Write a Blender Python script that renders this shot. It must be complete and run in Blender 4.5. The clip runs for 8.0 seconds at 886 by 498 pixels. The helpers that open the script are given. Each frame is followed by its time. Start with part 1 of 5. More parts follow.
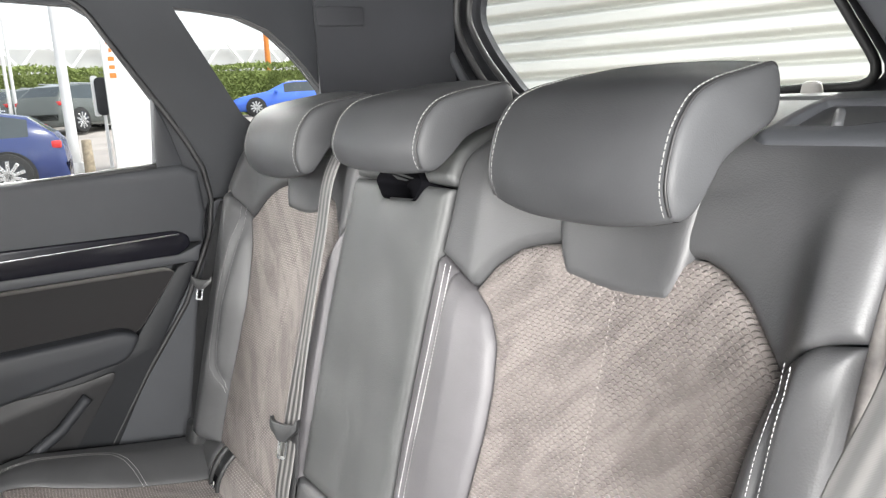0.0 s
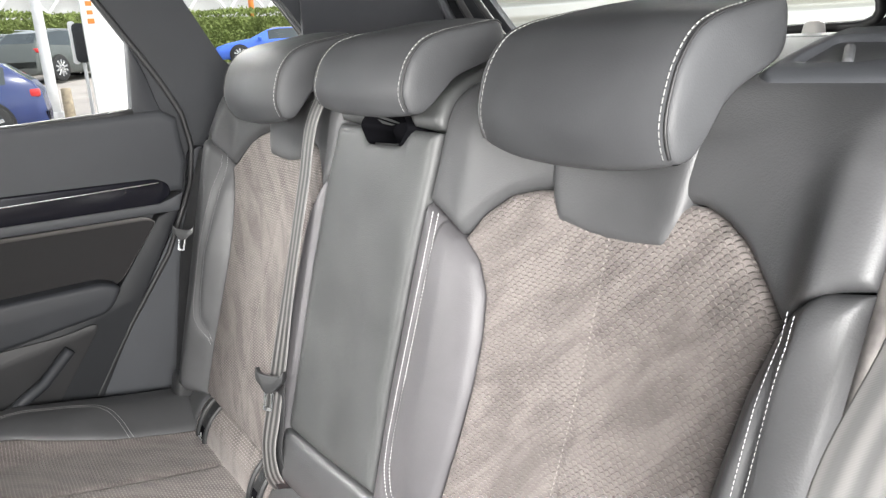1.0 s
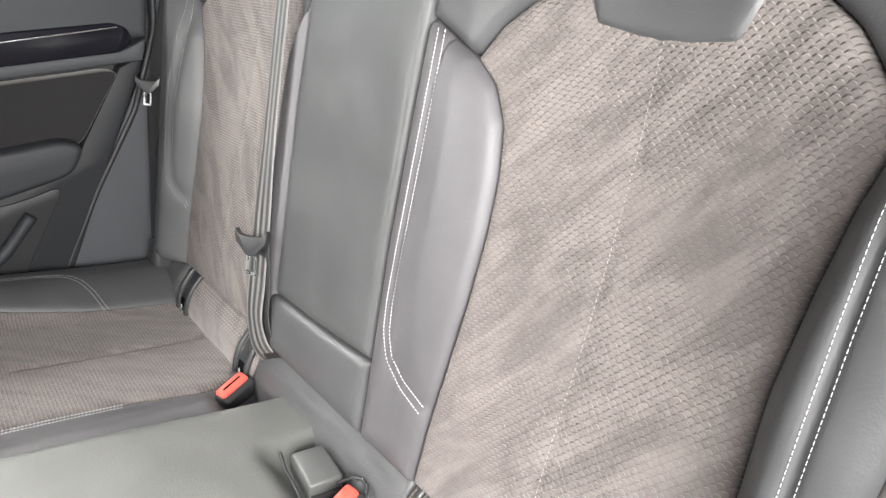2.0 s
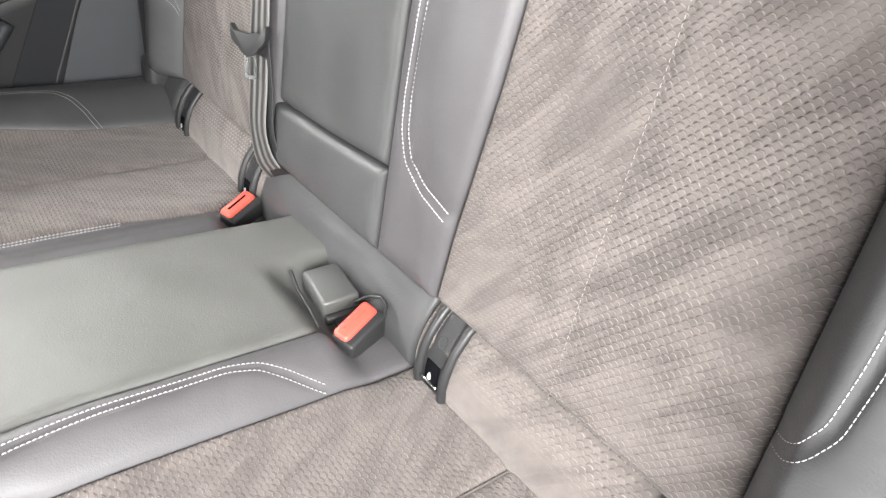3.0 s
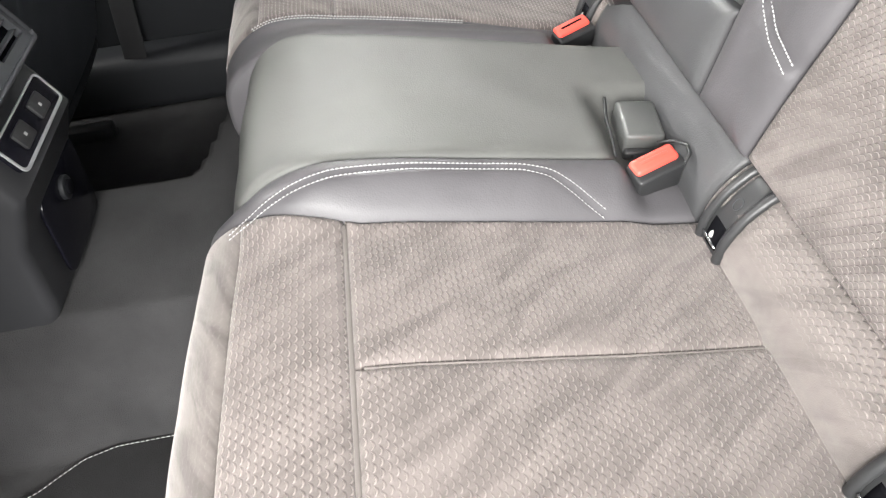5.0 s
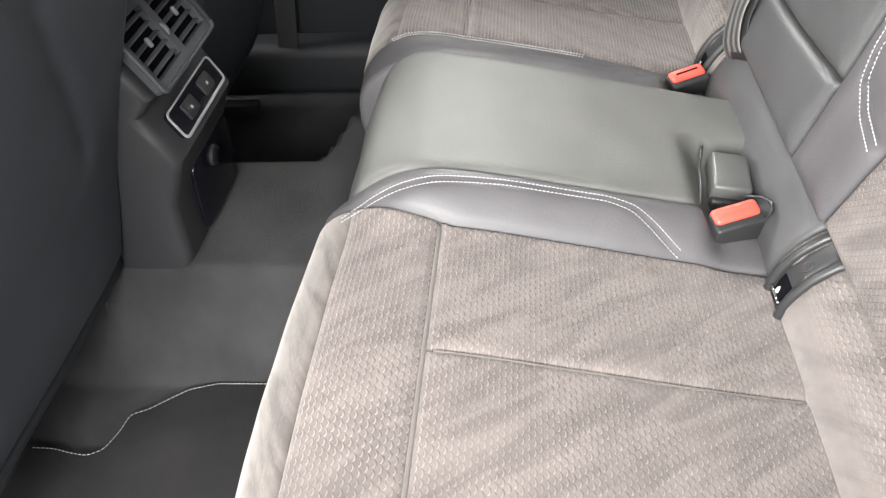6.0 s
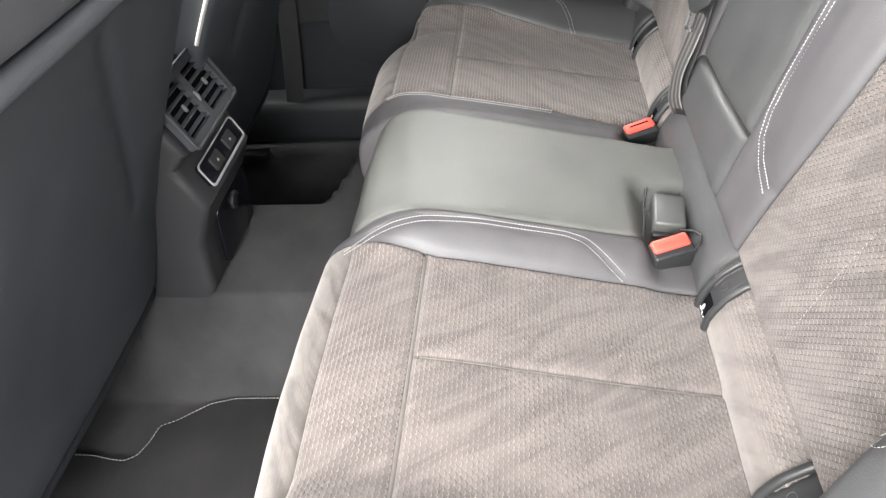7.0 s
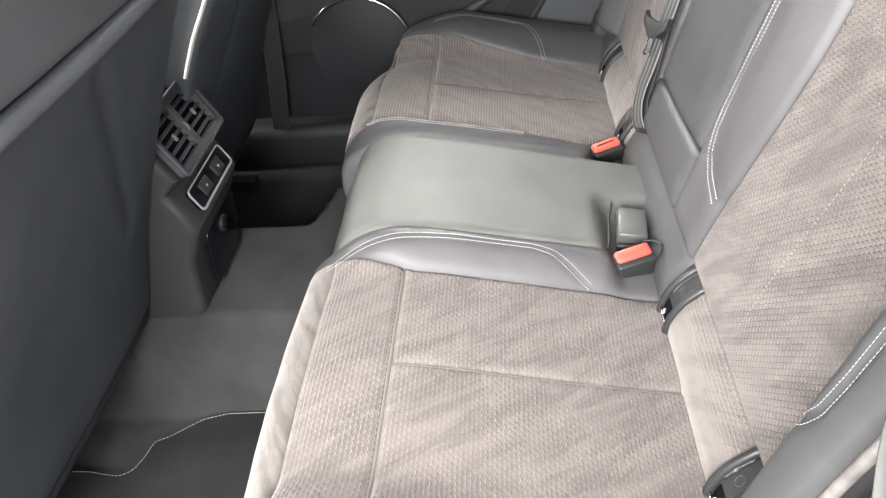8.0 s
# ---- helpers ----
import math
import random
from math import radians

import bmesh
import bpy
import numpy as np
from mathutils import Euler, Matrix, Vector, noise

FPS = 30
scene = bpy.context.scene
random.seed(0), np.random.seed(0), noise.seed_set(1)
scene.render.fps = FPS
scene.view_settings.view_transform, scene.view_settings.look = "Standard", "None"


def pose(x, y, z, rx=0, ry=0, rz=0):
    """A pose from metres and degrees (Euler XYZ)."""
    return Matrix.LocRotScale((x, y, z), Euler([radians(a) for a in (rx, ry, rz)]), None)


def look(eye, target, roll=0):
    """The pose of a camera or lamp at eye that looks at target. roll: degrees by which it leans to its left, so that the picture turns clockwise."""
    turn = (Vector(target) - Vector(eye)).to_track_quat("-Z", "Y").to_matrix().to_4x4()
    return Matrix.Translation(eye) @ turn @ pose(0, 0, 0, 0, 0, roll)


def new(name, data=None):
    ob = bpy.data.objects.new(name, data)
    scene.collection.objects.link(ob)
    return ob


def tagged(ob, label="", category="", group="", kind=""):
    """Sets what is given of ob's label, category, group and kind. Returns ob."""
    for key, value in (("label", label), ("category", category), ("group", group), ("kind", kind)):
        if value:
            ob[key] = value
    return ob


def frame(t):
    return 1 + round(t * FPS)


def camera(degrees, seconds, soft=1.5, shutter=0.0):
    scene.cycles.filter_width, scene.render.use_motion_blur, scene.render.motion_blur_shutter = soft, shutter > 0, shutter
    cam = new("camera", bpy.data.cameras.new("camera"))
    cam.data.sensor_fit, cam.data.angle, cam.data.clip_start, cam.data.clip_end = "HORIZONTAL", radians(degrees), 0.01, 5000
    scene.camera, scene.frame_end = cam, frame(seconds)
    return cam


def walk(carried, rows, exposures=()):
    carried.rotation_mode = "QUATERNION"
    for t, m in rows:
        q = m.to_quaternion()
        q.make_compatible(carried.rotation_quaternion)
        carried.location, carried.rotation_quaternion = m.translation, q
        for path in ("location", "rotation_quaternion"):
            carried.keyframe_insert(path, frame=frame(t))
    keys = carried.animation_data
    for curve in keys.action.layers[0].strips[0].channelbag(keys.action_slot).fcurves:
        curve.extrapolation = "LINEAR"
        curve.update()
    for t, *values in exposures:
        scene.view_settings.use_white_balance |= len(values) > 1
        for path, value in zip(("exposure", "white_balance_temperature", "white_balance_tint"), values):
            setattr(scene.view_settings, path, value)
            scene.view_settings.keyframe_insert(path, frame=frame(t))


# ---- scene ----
cam = camera(63.9, 8.0, soft=1.3)
PATH = [
    (0, (0.872, -0.332, 1.063), (-0.738, 0.778, 0.644), -2.6),
    (0.5, (0.866, -0.33, 1.061), (-0.729, 0.784, 0.596), -2.7),
    (1, (0.848, -0.314, 1.052), (-0.719, 0.797, 0.497), -2.6),
    (1.2, (0.835, -0.307, 1.046), (-0.716, 0.795, 0.431), -3.0),
    (2.3, (0.72, -0.266, 0.913), (-0.707, 0.768, -0.032), -2.5),
    (2.5, (0.706, -0.261, 0.89), (-0.694, 0.738, -0.131), -2.8),
    (3, (0.688, -0.248, 0.849), (-0.647, 0.645, -0.343), -3.6),
    (3.5, (0.683, -0.241, 0.829), (-0.623, 0.507, -0.488), -4.8),
    (4, (0.692, -0.248, 0.823), (-0.636, 0.303, -0.567), -6.5),
    (4.5, (0.713, -0.268, 0.821), (-0.667, 0.059, -0.589), -7.0),
    (5, (0.728, -0.272, 0.822), (-0.687, -0.21, -0.589), -7.4),
    (5.2, (0.734, -0.273, 0.823), (-0.688, -0.312, -0.583), -7.3),
    (6.3, (0.825, -0.237, 0.909), (-0.623, -0.488, -0.447), -5.9),
    (6.5, (0.85, -0.23, 0.929), (-0.616, -0.482, -0.407), -6.0),
    (7, (0.92, -0.209, 0.98), (-0.59, -0.438, -0.312), -6.1),
    (7.5, (0.956, -0.188, 0.996), (-0.579, -0.402, -0.268), -6.6),
    (8, (0.975, -0.179, 1.008), (-0.579, -0.386, -0.234), -6.8),
]
walk(cam, [(t, look(eye, target, roll)) for t, eye, target, roll in PATH],
     exposures=[(0.0, 1.58), (1.2, 1.57), (2.4, 1.54), (3.6, 1.49), (5.2, 1.43), (6.4, 1.45), (8.0, 1.50)])

# ---- light: bright overcast day, through the windows and the open rear door ----
world = bpy.data.worlds.new("overcast_sky")
scene.world = world
world.use_nodes = True
wn, wl = world.node_tree.nodes, world.node_tree.links
sky = wn.new("ShaderNodeTexSky")
sky.sky_type = "NISHITA"
sky.sun_disc = False
sky.sun_elevation, sky.sun_rotation = radians(57), radians(51)
sky.dust_density, sky.air_density = 3.0, 1.0
soft_sky = wn.new("ShaderNodeHueSaturation")
soft_sky.inputs["Saturation"].default_value = 0.25
wl.new(sky.outputs["Color"], soft_sky.inputs["Color"])
wl.new(soft_sky.outputs["Color"], wn["Background"].inputs["Color"])
wn["Background"].inputs["Strength"].default_value = 0.15
sun = new("sun", bpy.data.lights.new("sun", "SUN"))
sun.data.energy, sun.data.angle, sun.data.color = 0.6, radians(14), (1.0, 0.96, 0.9)
sun.matrix_world = look((5, 4, 10), (0, 0, 0))


def daylight(name, place, target, size, watts):
    """The sky's light in an opening of the car."""
    lamp = new(name, bpy.data.lights.new(name, "AREA"))
    lamp.data.shape, lamp.data.size, lamp.data.size_y, lamp.data.energy = "RECTANGLE", *size, watts
    lamp.data.color = (1.0, 0.985, 0.955)
    lamp.matrix_world = look(place, target)


daylight("door_daylight", (1.5, -0.68, 1.08), (0.3, 0.1, 0.6), (1.1, 0.7), 24)
daylight("door_daylight_rear", (1.5, -0.45, 1.0), (0.45, 0.15, 0.68), (0.8, 0.6), 20)
daylight("windscreen_daylight", (0.0, -1.75, 1.2), (0.0, 0.0, 0.7), (1.3, 0.35), 62)
daylight("far_window_daylight", (-2.2, -0.45, 2.4), (0.0, -0.25, 0.5), (2.4, 1.3), 118)
daylight("rear_window_daylight", (-0.1, 1.75, 1.85), (-0.1, 0.2, 1.0), (1.6, 0.8), 20)

# ---- materials ----


def material(name, color, rough=0.5, metal=0.0, spec=0.5):
    m = bpy.data.materials.new(name)
    m.use_nodes = True
    b = m.node_tree.nodes["Principled BSDF"]
    b.inputs["Base Color"].default_value = (*color, 1)
    b.inputs["Roughness"].default_value = rough
    b.inputs["Metallic"].default_value = metal
    b.inputs["Specular IOR Level"].default_value = spec
    return m


def node(m, kind, **values):
    n = m.node_tree.nodes.new(kind)
    for key, value in values.items():
        n.inputs[key].default_value = value
    return n


def join(m, a, b):
    m.node_tree.links.new(a, b)


def coords(m, scale=(1, 1, 1), rot=(0, 0, 0), uv=False):
    c = m.node_tree.nodes.new("ShaderNodeTexCoord")
    g = node(m, "ShaderNodeMapping", Scale=scale, Rotation=rot)
    join(m, c.outputs["UV" if uv else "Object"], g.inputs["Vector"])
    return g.outputs["Vector"]


def calc(m, op, a, b=None):
    n = m.node_tree.nodes.new("ShaderNodeMath")
    n.operation = op
    for i, v in enumerate((a, b)):
        if v is None:
            continue
        if isinstance(v, (int, float)):
            n.inputs[i].default_value = v
        else:
            join(m, v, n.inputs[i])
    return n.outputs[0]


def ramp(m, value, stops):
    r = m.node_tree.nodes.new("ShaderNodeValToRGB")
    e = r.color_ramp.elements
    while len(e) < len(stops):
        e.new(0.5)
    for k, (p, c) in zip(e, stops):
        k.position, k.color = p, (*c, 1)
    join(m, value, r.inputs["Fac"])
    return r.outputs["Color"]


def grained(name, color, vary=0.18, big=6.0, fine=420.0, bump=0.25, depth=0.0006, rough=0.5, rough_vary=0.1, metal=0.0, spec=0.5, uv=False):
    """Two scales of variation: soft patches in colour and roughness, fine grain as relief."""
    m = material(name, color, rough, metal, spec)
    b = m.node_tree.nodes["Principled BSDF"]
    at = coords(m, uv=uv)
    n1 = node(m, "ShaderNodeTexNoise", Scale=big, Detail=5.0, Roughness=0.6)
    join(m, at, n1.inputs["Vector"])
    lo, hi = [c * (1 - vary) for c in color], [min(1, c * (1 + vary)) for c in color]
    join(m, ramp(m, n1.outputs["Fac"], [(0.3, lo), (0.7, hi)]), b.inputs["Base Color"])
    r = node(m, "ShaderNodeMapRange", **{"From Min": 0.3, "From Max": 0.7, "To Min": rough - rough_vary / 2, "To Max": rough + rough_vary / 2})
    join(m, n1.outputs["Fac"], r.inputs["Value"])
    join(m, r.outputs["Result"], b.inputs["Roughness"])
    n2 = node(m, "ShaderNodeTexNoise", Scale=fine, Detail=3.0)
    join(m, at, n2.inputs["Vector"])
    bp = node(m, "ShaderNodeBump", Strength=bump, Distance=depth)
    join(m, n2.outputs["Fac"], bp.inputs["Height"])
    join(m, bp.outputs["Normal"], b.inputs["Normal"])
    return m


def leather_material(name, color, rough=0.5, spec=0.4):
    """Fine pebbled hide with a few soft creases."""
    m = material(name, color, rough, spec=spec)
    b = m.node_tree.nodes["Principled BSDF"]
    at = coords(m)
    v = node(m, "ShaderNodeTexVoronoi", Scale=520.0)
    join(m, at, v.inputs["Vector"])
    n = node(m, "ShaderNodeTexNoise", Scale=9.0, Detail=6.0, Roughness=0.55, Distortion=0.6)
    join(m, at, n.inputs["Vector"])
    lo, hi = [c * 0.86 for c in color], [c * 1.14 for c in color]
    join(m, ramp(m, n.outputs["Fac"], [(0.3, lo), (0.7, hi)]), b.inputs["Base Color"])
    r = node(m, "ShaderNodeMapRange", **{"From Min": 0.3, "From Max": 0.7, "To Min": rough - 0.05, "To Max": rough + 0.07})
    join(m, n.outputs["Fac"], r.inputs["Value"])
    join(m, r.outputs["Result"], b.inputs["Roughness"])
    h = calc(m, "ADD", calc(m, "MULTIPLY", v.outputs["Distance"], 0.5), calc(m, "MULTIPLY", n.outputs["Fac"], 2.2))
    bp = node(m, "ShaderNodeBump", Strength=0.22, Distance=0.0012)
    join(m, h, bp.inputs["Height"])
    join(m, bp.outputs["Normal"], b.inputs["Normal"])
    return m


def suede_material(name, color, cell=(0.0095, 0.0050), emboss=1.0, bend=0.55, slant=40, brush=(44, 9, 9), ends=None, strokes=0.62, reach=0.86, glint=0.75, sheen=0.35, sharp=1.25):
    """Napped microfibre with staggered rows of small pressed crescents, their lips painted paler as if lit, brushed
    lighter and darker in slanting strokes.
    """
    m = material(name, color, 0.88, spec=0.25)
    b = m.node_tree.nodes["Principled BSDF"]
    b.inputs["Sheen Weight"].default_value = sheen
    b.inputs["Sheen Roughness"].default_value = 0.45
    b.inputs["Sheen Tint"].default_value = (0.85, 0.81, 0.78, 1)
    flat = coords(m, uv=True)
    sep = m.node_tree.nodes.new("ShaderNodeSeparateXYZ")
    join(m, flat, sep.inputs[0])
    row = calc(m, "MULTIPLY", sep.outputs["Y"], 1.0 / cell[1])
    col = calc(m, "MULTIPLY", sep.outputs["X"], 1.0 / cell[0])
    shift = calc(m, "MULTIPLY", calc(m, "FLOORED_MODULO", calc(m, "FLOOR", row), 2.0), 0.5)
    aside = calc(m, "MULTIPLY", calc(m, "ABSOLUTE", calc(m, "SUBTRACT", calc(m, "FRACT", calc(m, "ADD", col, shift)), 0.5)), 2.0)
    arc = calc(m, "MULTIPLY", calc(m, "POWER", aside, 2.0), bend)
    up = calc(m, "SUBTRACT", calc(m, "FRACT", row), calc(m, "ADD", arc, 0.12 - min(bend, 0.0)))
    flank = calc(m, "MAXIMUM", calc(m, "SUBTRACT", 1.0, calc(m, "POWER", calc(m, "DIVIDE", aside, reach), 4.0)), 0.0)
    above = calc(m, "GREATER_THAN", up, 0.0)
    slope = calc(m, "POWER", calc(m, "MAXIMUM", calc(m, "SUBTRACT", 1.0, calc(m, "MULTIPLY", up, sharp)), 0.0), 1.5)
    lips = calc(m, "MULTIPLY", calc(m, "MULTIPLY", slope, above), flank)
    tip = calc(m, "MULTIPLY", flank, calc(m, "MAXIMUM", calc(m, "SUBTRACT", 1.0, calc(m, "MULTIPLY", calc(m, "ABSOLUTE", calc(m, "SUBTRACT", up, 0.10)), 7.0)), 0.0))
    stroke = node(m, "ShaderNodeTexNoise", Scale=1.0, Detail=4.0, Roughness=0.55, Distortion=0.7)
    drawn = node(m, "ShaderNodeMapping", Scale=brush)
    join(m, coords(m, rot=(0, 0, radians(slant)), uv=True), drawn.inputs["Vector"])
    join(m, drawn.outputs["Vector"], stroke.inputs["Vector"])
    swept = node(m, "ShaderNodeMapRange", **{"From Min": 0.39, "From Max": 0.585})
    join(m, stroke.outputs["Fac"], swept.inputs["Value"])
    blot = node(m, "ShaderNodeTexNoise", Scale=60.0, Detail=4.0, Roughness=0.65)
    join(m, flat, blot.inputs["Vector"])
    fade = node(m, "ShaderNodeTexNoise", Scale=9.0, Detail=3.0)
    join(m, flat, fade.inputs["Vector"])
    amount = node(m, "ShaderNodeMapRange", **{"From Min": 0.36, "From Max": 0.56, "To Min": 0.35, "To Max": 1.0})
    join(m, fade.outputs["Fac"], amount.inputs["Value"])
    if ends:
        # the pressing fades out towards one side of the cloth
        side = node(m, "ShaderNodeMapRange", **{"From Min": ends[0], "From Max": ends[1]})
        join(m, sep.outputs["Y"], side.inputs["Value"])
        strength = calc(m, "MULTIPLY", amount.outputs["Result"], side.outputs["Result"])
    else:
        strength = amount.outputs["Result"]
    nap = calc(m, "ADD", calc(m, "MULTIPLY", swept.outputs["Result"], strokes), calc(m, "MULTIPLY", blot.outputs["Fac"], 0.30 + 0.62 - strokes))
    # the light caught on the lips, put into the colour as paler edges
    lit_lip = calc(m, "MULTIPLY", calc(m, "MULTIPLY", tip, strength), glint * emboss)
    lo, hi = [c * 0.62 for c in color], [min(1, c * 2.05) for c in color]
    join(m, ramp(m, calc(m, "MULTIPLY", calc(m, "ADD", nap, lit_lip), 0.55), [(0.05, lo), (0.95, hi)]), b.inputs["Base Color"])
    fibre = node(m, "ShaderNodeTexNoise", Scale=900.0, Detail=2.0)
    join(m, flat, fibre.inputs["Vector"])
    h = calc(m, "ADD", calc(m, "MULTIPLY", calc(m, "MULTIPLY", lips, strength), emboss), calc(m, "MULTIPLY", fibre.outputs["Fac"], 0.15))
    bp = node(m, "ShaderNodeBump", Strength=1.0, Distance=0.0022)
    join(m, h, bp.inputs["Height"])
    join(m, bp.outputs["Normal"], b.inputs["Normal"])
    return m


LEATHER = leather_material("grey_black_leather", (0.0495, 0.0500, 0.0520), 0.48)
# paler copy of the grey leather; light on the inner bolsters put into it
LIT_LEATHER = leather_material("lit_bolster_leather", (0.073, 0.070, 0.0745), 0.48)
HEAD_LEATHER = leather_material("headrest_leather", (0.040, 0.041, 0.0435), 0.55, 0.3)
PANEL_LEATHER = leather_material("centre_panel_leather", (0.0495, 0.0510, 0.0515), 0.48)
# the backrest leather again, window light on the cushion put into its colour
LIT_CUSHION_LEATHER = leather_material("lit_cushion_leather", (0.090, 0.091, 0.086), 0.56, 0.45)
SEAT_LEATHER = leather_material("front_seat_leather", (0.100, 0.105, 0.116), 0.45)
SUEDE = suede_material("embossed_microfibre", (0.121, 0.107, 0.1015), (0.0084, 0.0044), emboss=0.95, bend=-0.6, reach=0.90, glint=1.8, strokes=0.42, brush=(30, 8, 8), sheen=0.08, sharp=2.2)
SUEDE_SEAT = suede_material("embossed_seat_microfibre", (0.117, 0.102, 0.096), (0.0092, 0.0054), emboss=0.75, bend=-0.4, slant=-35, strokes=0.40, glint=3.4, sharp=2.2)
SUEDE_PLAIN = suede_material("plain_microfibre", (0.116, 0.103, 0.097), emboss=0.10, slant=60)
SUEDE_ROLL = suede_material("roll_microfibre", (0.124, 0.109, 0.1025), (0.0092, 0.0054), bend=-0.4, slant=50, ends=(0.060, 0.085), strokes=0.30, emboss=1.0, glint=1.6, sharp=2.0)
DOOR_SUEDE = suede_material("door_microfibre", (0.0155, 0.0148, 0.0155), emboss=0.05, strokes=0.25)
THREAD = grained("pale_grey_thread", (0.42, 0.42, 0.415), 0.12, 60, 2000, 0.3, 0.0003, 0.7)
FINE_THREAD = grained("fine_grey_thread", (0.21, 0.21, 0.205), 0.12, 60, 2000, 0.3, 0.0003, 0.7)
SOFT_THREAD = grained("suede_thread", (0.24, 0.22, 0.207), 0.12, 60, 2000, 0.3, 0.0003, 0.7)
WELT = grained("suede_welt", (0.135, 0.120, 0.113), 0.15, 60, 900, 0.4, 0.0005, 0.85)
PIPING = grained("seam_piping", (0.13, 0.12, 0.115), 0.3, 60, 900, 0.3, 0.0004, 0.6)
TRIM = grained("dark_grey_soft_plastic", (0.040, 0.0422, 0.0470), 0.12, 5, 600, 0.3, 0.0005, 0.62, spec=0.35)
TRIM_LIGHT = grained("grey_soft_plastic", (0.095, 0.098, 0.103), 0.12, 5, 600, 0.3, 0.0005, 0.55)
SEAT_SHELL = grained("dark_seat_shell", (0.046, 0.052, 0.060), 0.12, 4, 500, 0.3, 0.0006, 0.5)
PALE_TRIM = grained("pale_grey_trim", (0.44, 0.43, 0.41), 0.08, 6, 400, 0.15, 0.0004, 0.5)
TRIM_DARK = grained("charcoal_plastic", (0.019, 0.0205, 0.024), 0.15, 5, 600, 0.3, 0.0005, 0.58, spec=0.35)
CONSOLE = grained("dark_console_plastic", (0.023, 0.0235, 0.0255), 0.15, 5, 600, 0.3, 0.0005, 0.5, spec=0.4)
DOOR_LOW = grained("dark_lower_door_plastic", (0.013, 0.014, 0.016), 0.15, 5, 600, 0.3, 0.0005, 0.6, spec=0.3)
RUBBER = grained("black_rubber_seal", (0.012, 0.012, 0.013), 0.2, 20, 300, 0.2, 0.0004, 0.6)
GLOSS = grained("gloss_black_lacquer", (0.006, 0.006, 0.009), 0.2, 3, 50, 0.02, 0.0001, 0.16, 0.03, spec=0.25)
# black buckle plastic, paler: the reflection on its top is in the colour
LIT_BUCKLE = grained("lit_black_plastic", (0.062, 0.064, 0.062), 0.12, 14, 700, 0.2, 0.0003, 0.38)
PLASTIC = grained("satin_black_plastic", (0.022, 0.0225, 0.0235), 0.15, 12, 700, 0.2, 0.0003, 0.42, spec=0.4)
# near-black, for the shade of openings put into the colour
HOLE = grained("shade_black", (0.005, 0.005, 0.006), 0.2, 12, 200, 0.1, 0.0003, 0.9, spec=0.0)
CHROME = grained("brushed_chrome", (0.75, 0.76, 0.78), 0.08, 30, 700, 0.05, 0.0001, 0.18, 0.08, 1.0)
STEEL = grained("bright_steel", (0.6, 0.61, 0.62), 0.1, 30, 300, 0.05, 0.0001, 0.25, 0.1, 1.0)
# half-metallic chrome, the reflected sky put into its pale colour
LIT_CHROME = grained("lit_chrome_trim", (0.5, 0.51, 0.52), 0.06, 30, 500, 0.05, 0.0001, 0.33, 0.06, 0.55)
RED = grained("red_button_plastic", (0.75, 0.07, 0.05), 0.1, 20, 500, 0.1, 0.0003, 0.4)
WHITE_LABEL = grained("white_print", (0.38, 0.38, 0.37), 0.06, 40, 500, 0.1, 0.0002, 0.6)
CARPET = grained("charcoal_carpet", (0.041, 0.0405, 0.0415), 0.25, 9, 700, 0.9, 0.003, 0.95, 0.02, spec=0.2)
MAT = grained("black_velour_mat", (0.021, 0.0205, 0.0215), 0.25, 7, 900, 0.9, 0.003, 0.95, 0.02, spec=0.2)
DARK_CLOTH = grained("black_pillar_cloth", (0.021, 0.022, 0.0255), 0.12, 8, 900, 0.5, 0.001, 0.85, spec=0.3)
HEADLINER = grained("dark_headliner_cloth", (0.026, 0.027, 0.030), 0.12, 8, 900, 0.5, 0.001, 0.9)


def webbing_material(name="belt_webbing", dark=0.025, light=0.13):
    m = material(name, (0.09, 0.09, 0.088), 0.55)
    b = m.node_tree.nodes["Principled BSDF"]
    at = coords(m, uv=True)
    w = node(m, "ShaderNodeTexWave", Scale=21.0, Distortion=0.2)
    w.bands_direction = "X"
    join(m, at, w.inputs["Vector"])
    f = node(m, "ShaderNodeTexWave", Scale=320.0, Distortion=1.0)
    f.bands_direction = "DIAGONAL"
    join(m, at, f.inputs["Vector"])
    k = calc(m, "ADD", calc(m, "MULTIPLY", w.outputs["Fac"], 0.88), calc(m, "MULTIPLY", f.outputs["Fac"], 0.12))
    join(m, ramp(m, k, [(0.2, (dark, dark, dark)), (0.9, (light, light * 0.975, light * 0.95))]), b.inputs["Base Color"])
    bp = node(m, "ShaderNodeBump", Strength=0.4, Distance=0.0008)
    join(m, k, bp.inputs["Height"])
    join(m, bp.outputs["Normal"], b.inputs["Normal"])
    return m


WEBBING = webbing_material()
ROSE_WEB = webbing_material("pale_belt_webbing", 0.045, 0.078)
BLACK_WEB = grained("black_webbing", (0.010, 0.010, 0.011), 0.2, 30, 900, 0.5, 0.0006, 0.6)


def glass_material():
    m = bpy.data.materials.new("window_glass")
    m.use_nodes = True
    b = m.node_tree.nodes["Principled BSDF"]
    b.inputs["Base Color"].default_value = (0.93, 0.96, 0.95, 1)
    b.inputs["Roughness"].default_value = 0.0
    b.inputs["IOR"].default_value = 1.1
    b.inputs["Transmission Weight"].default_value = 1.0
    return m


GLASS = glass_material()

# ---- building blocks ----


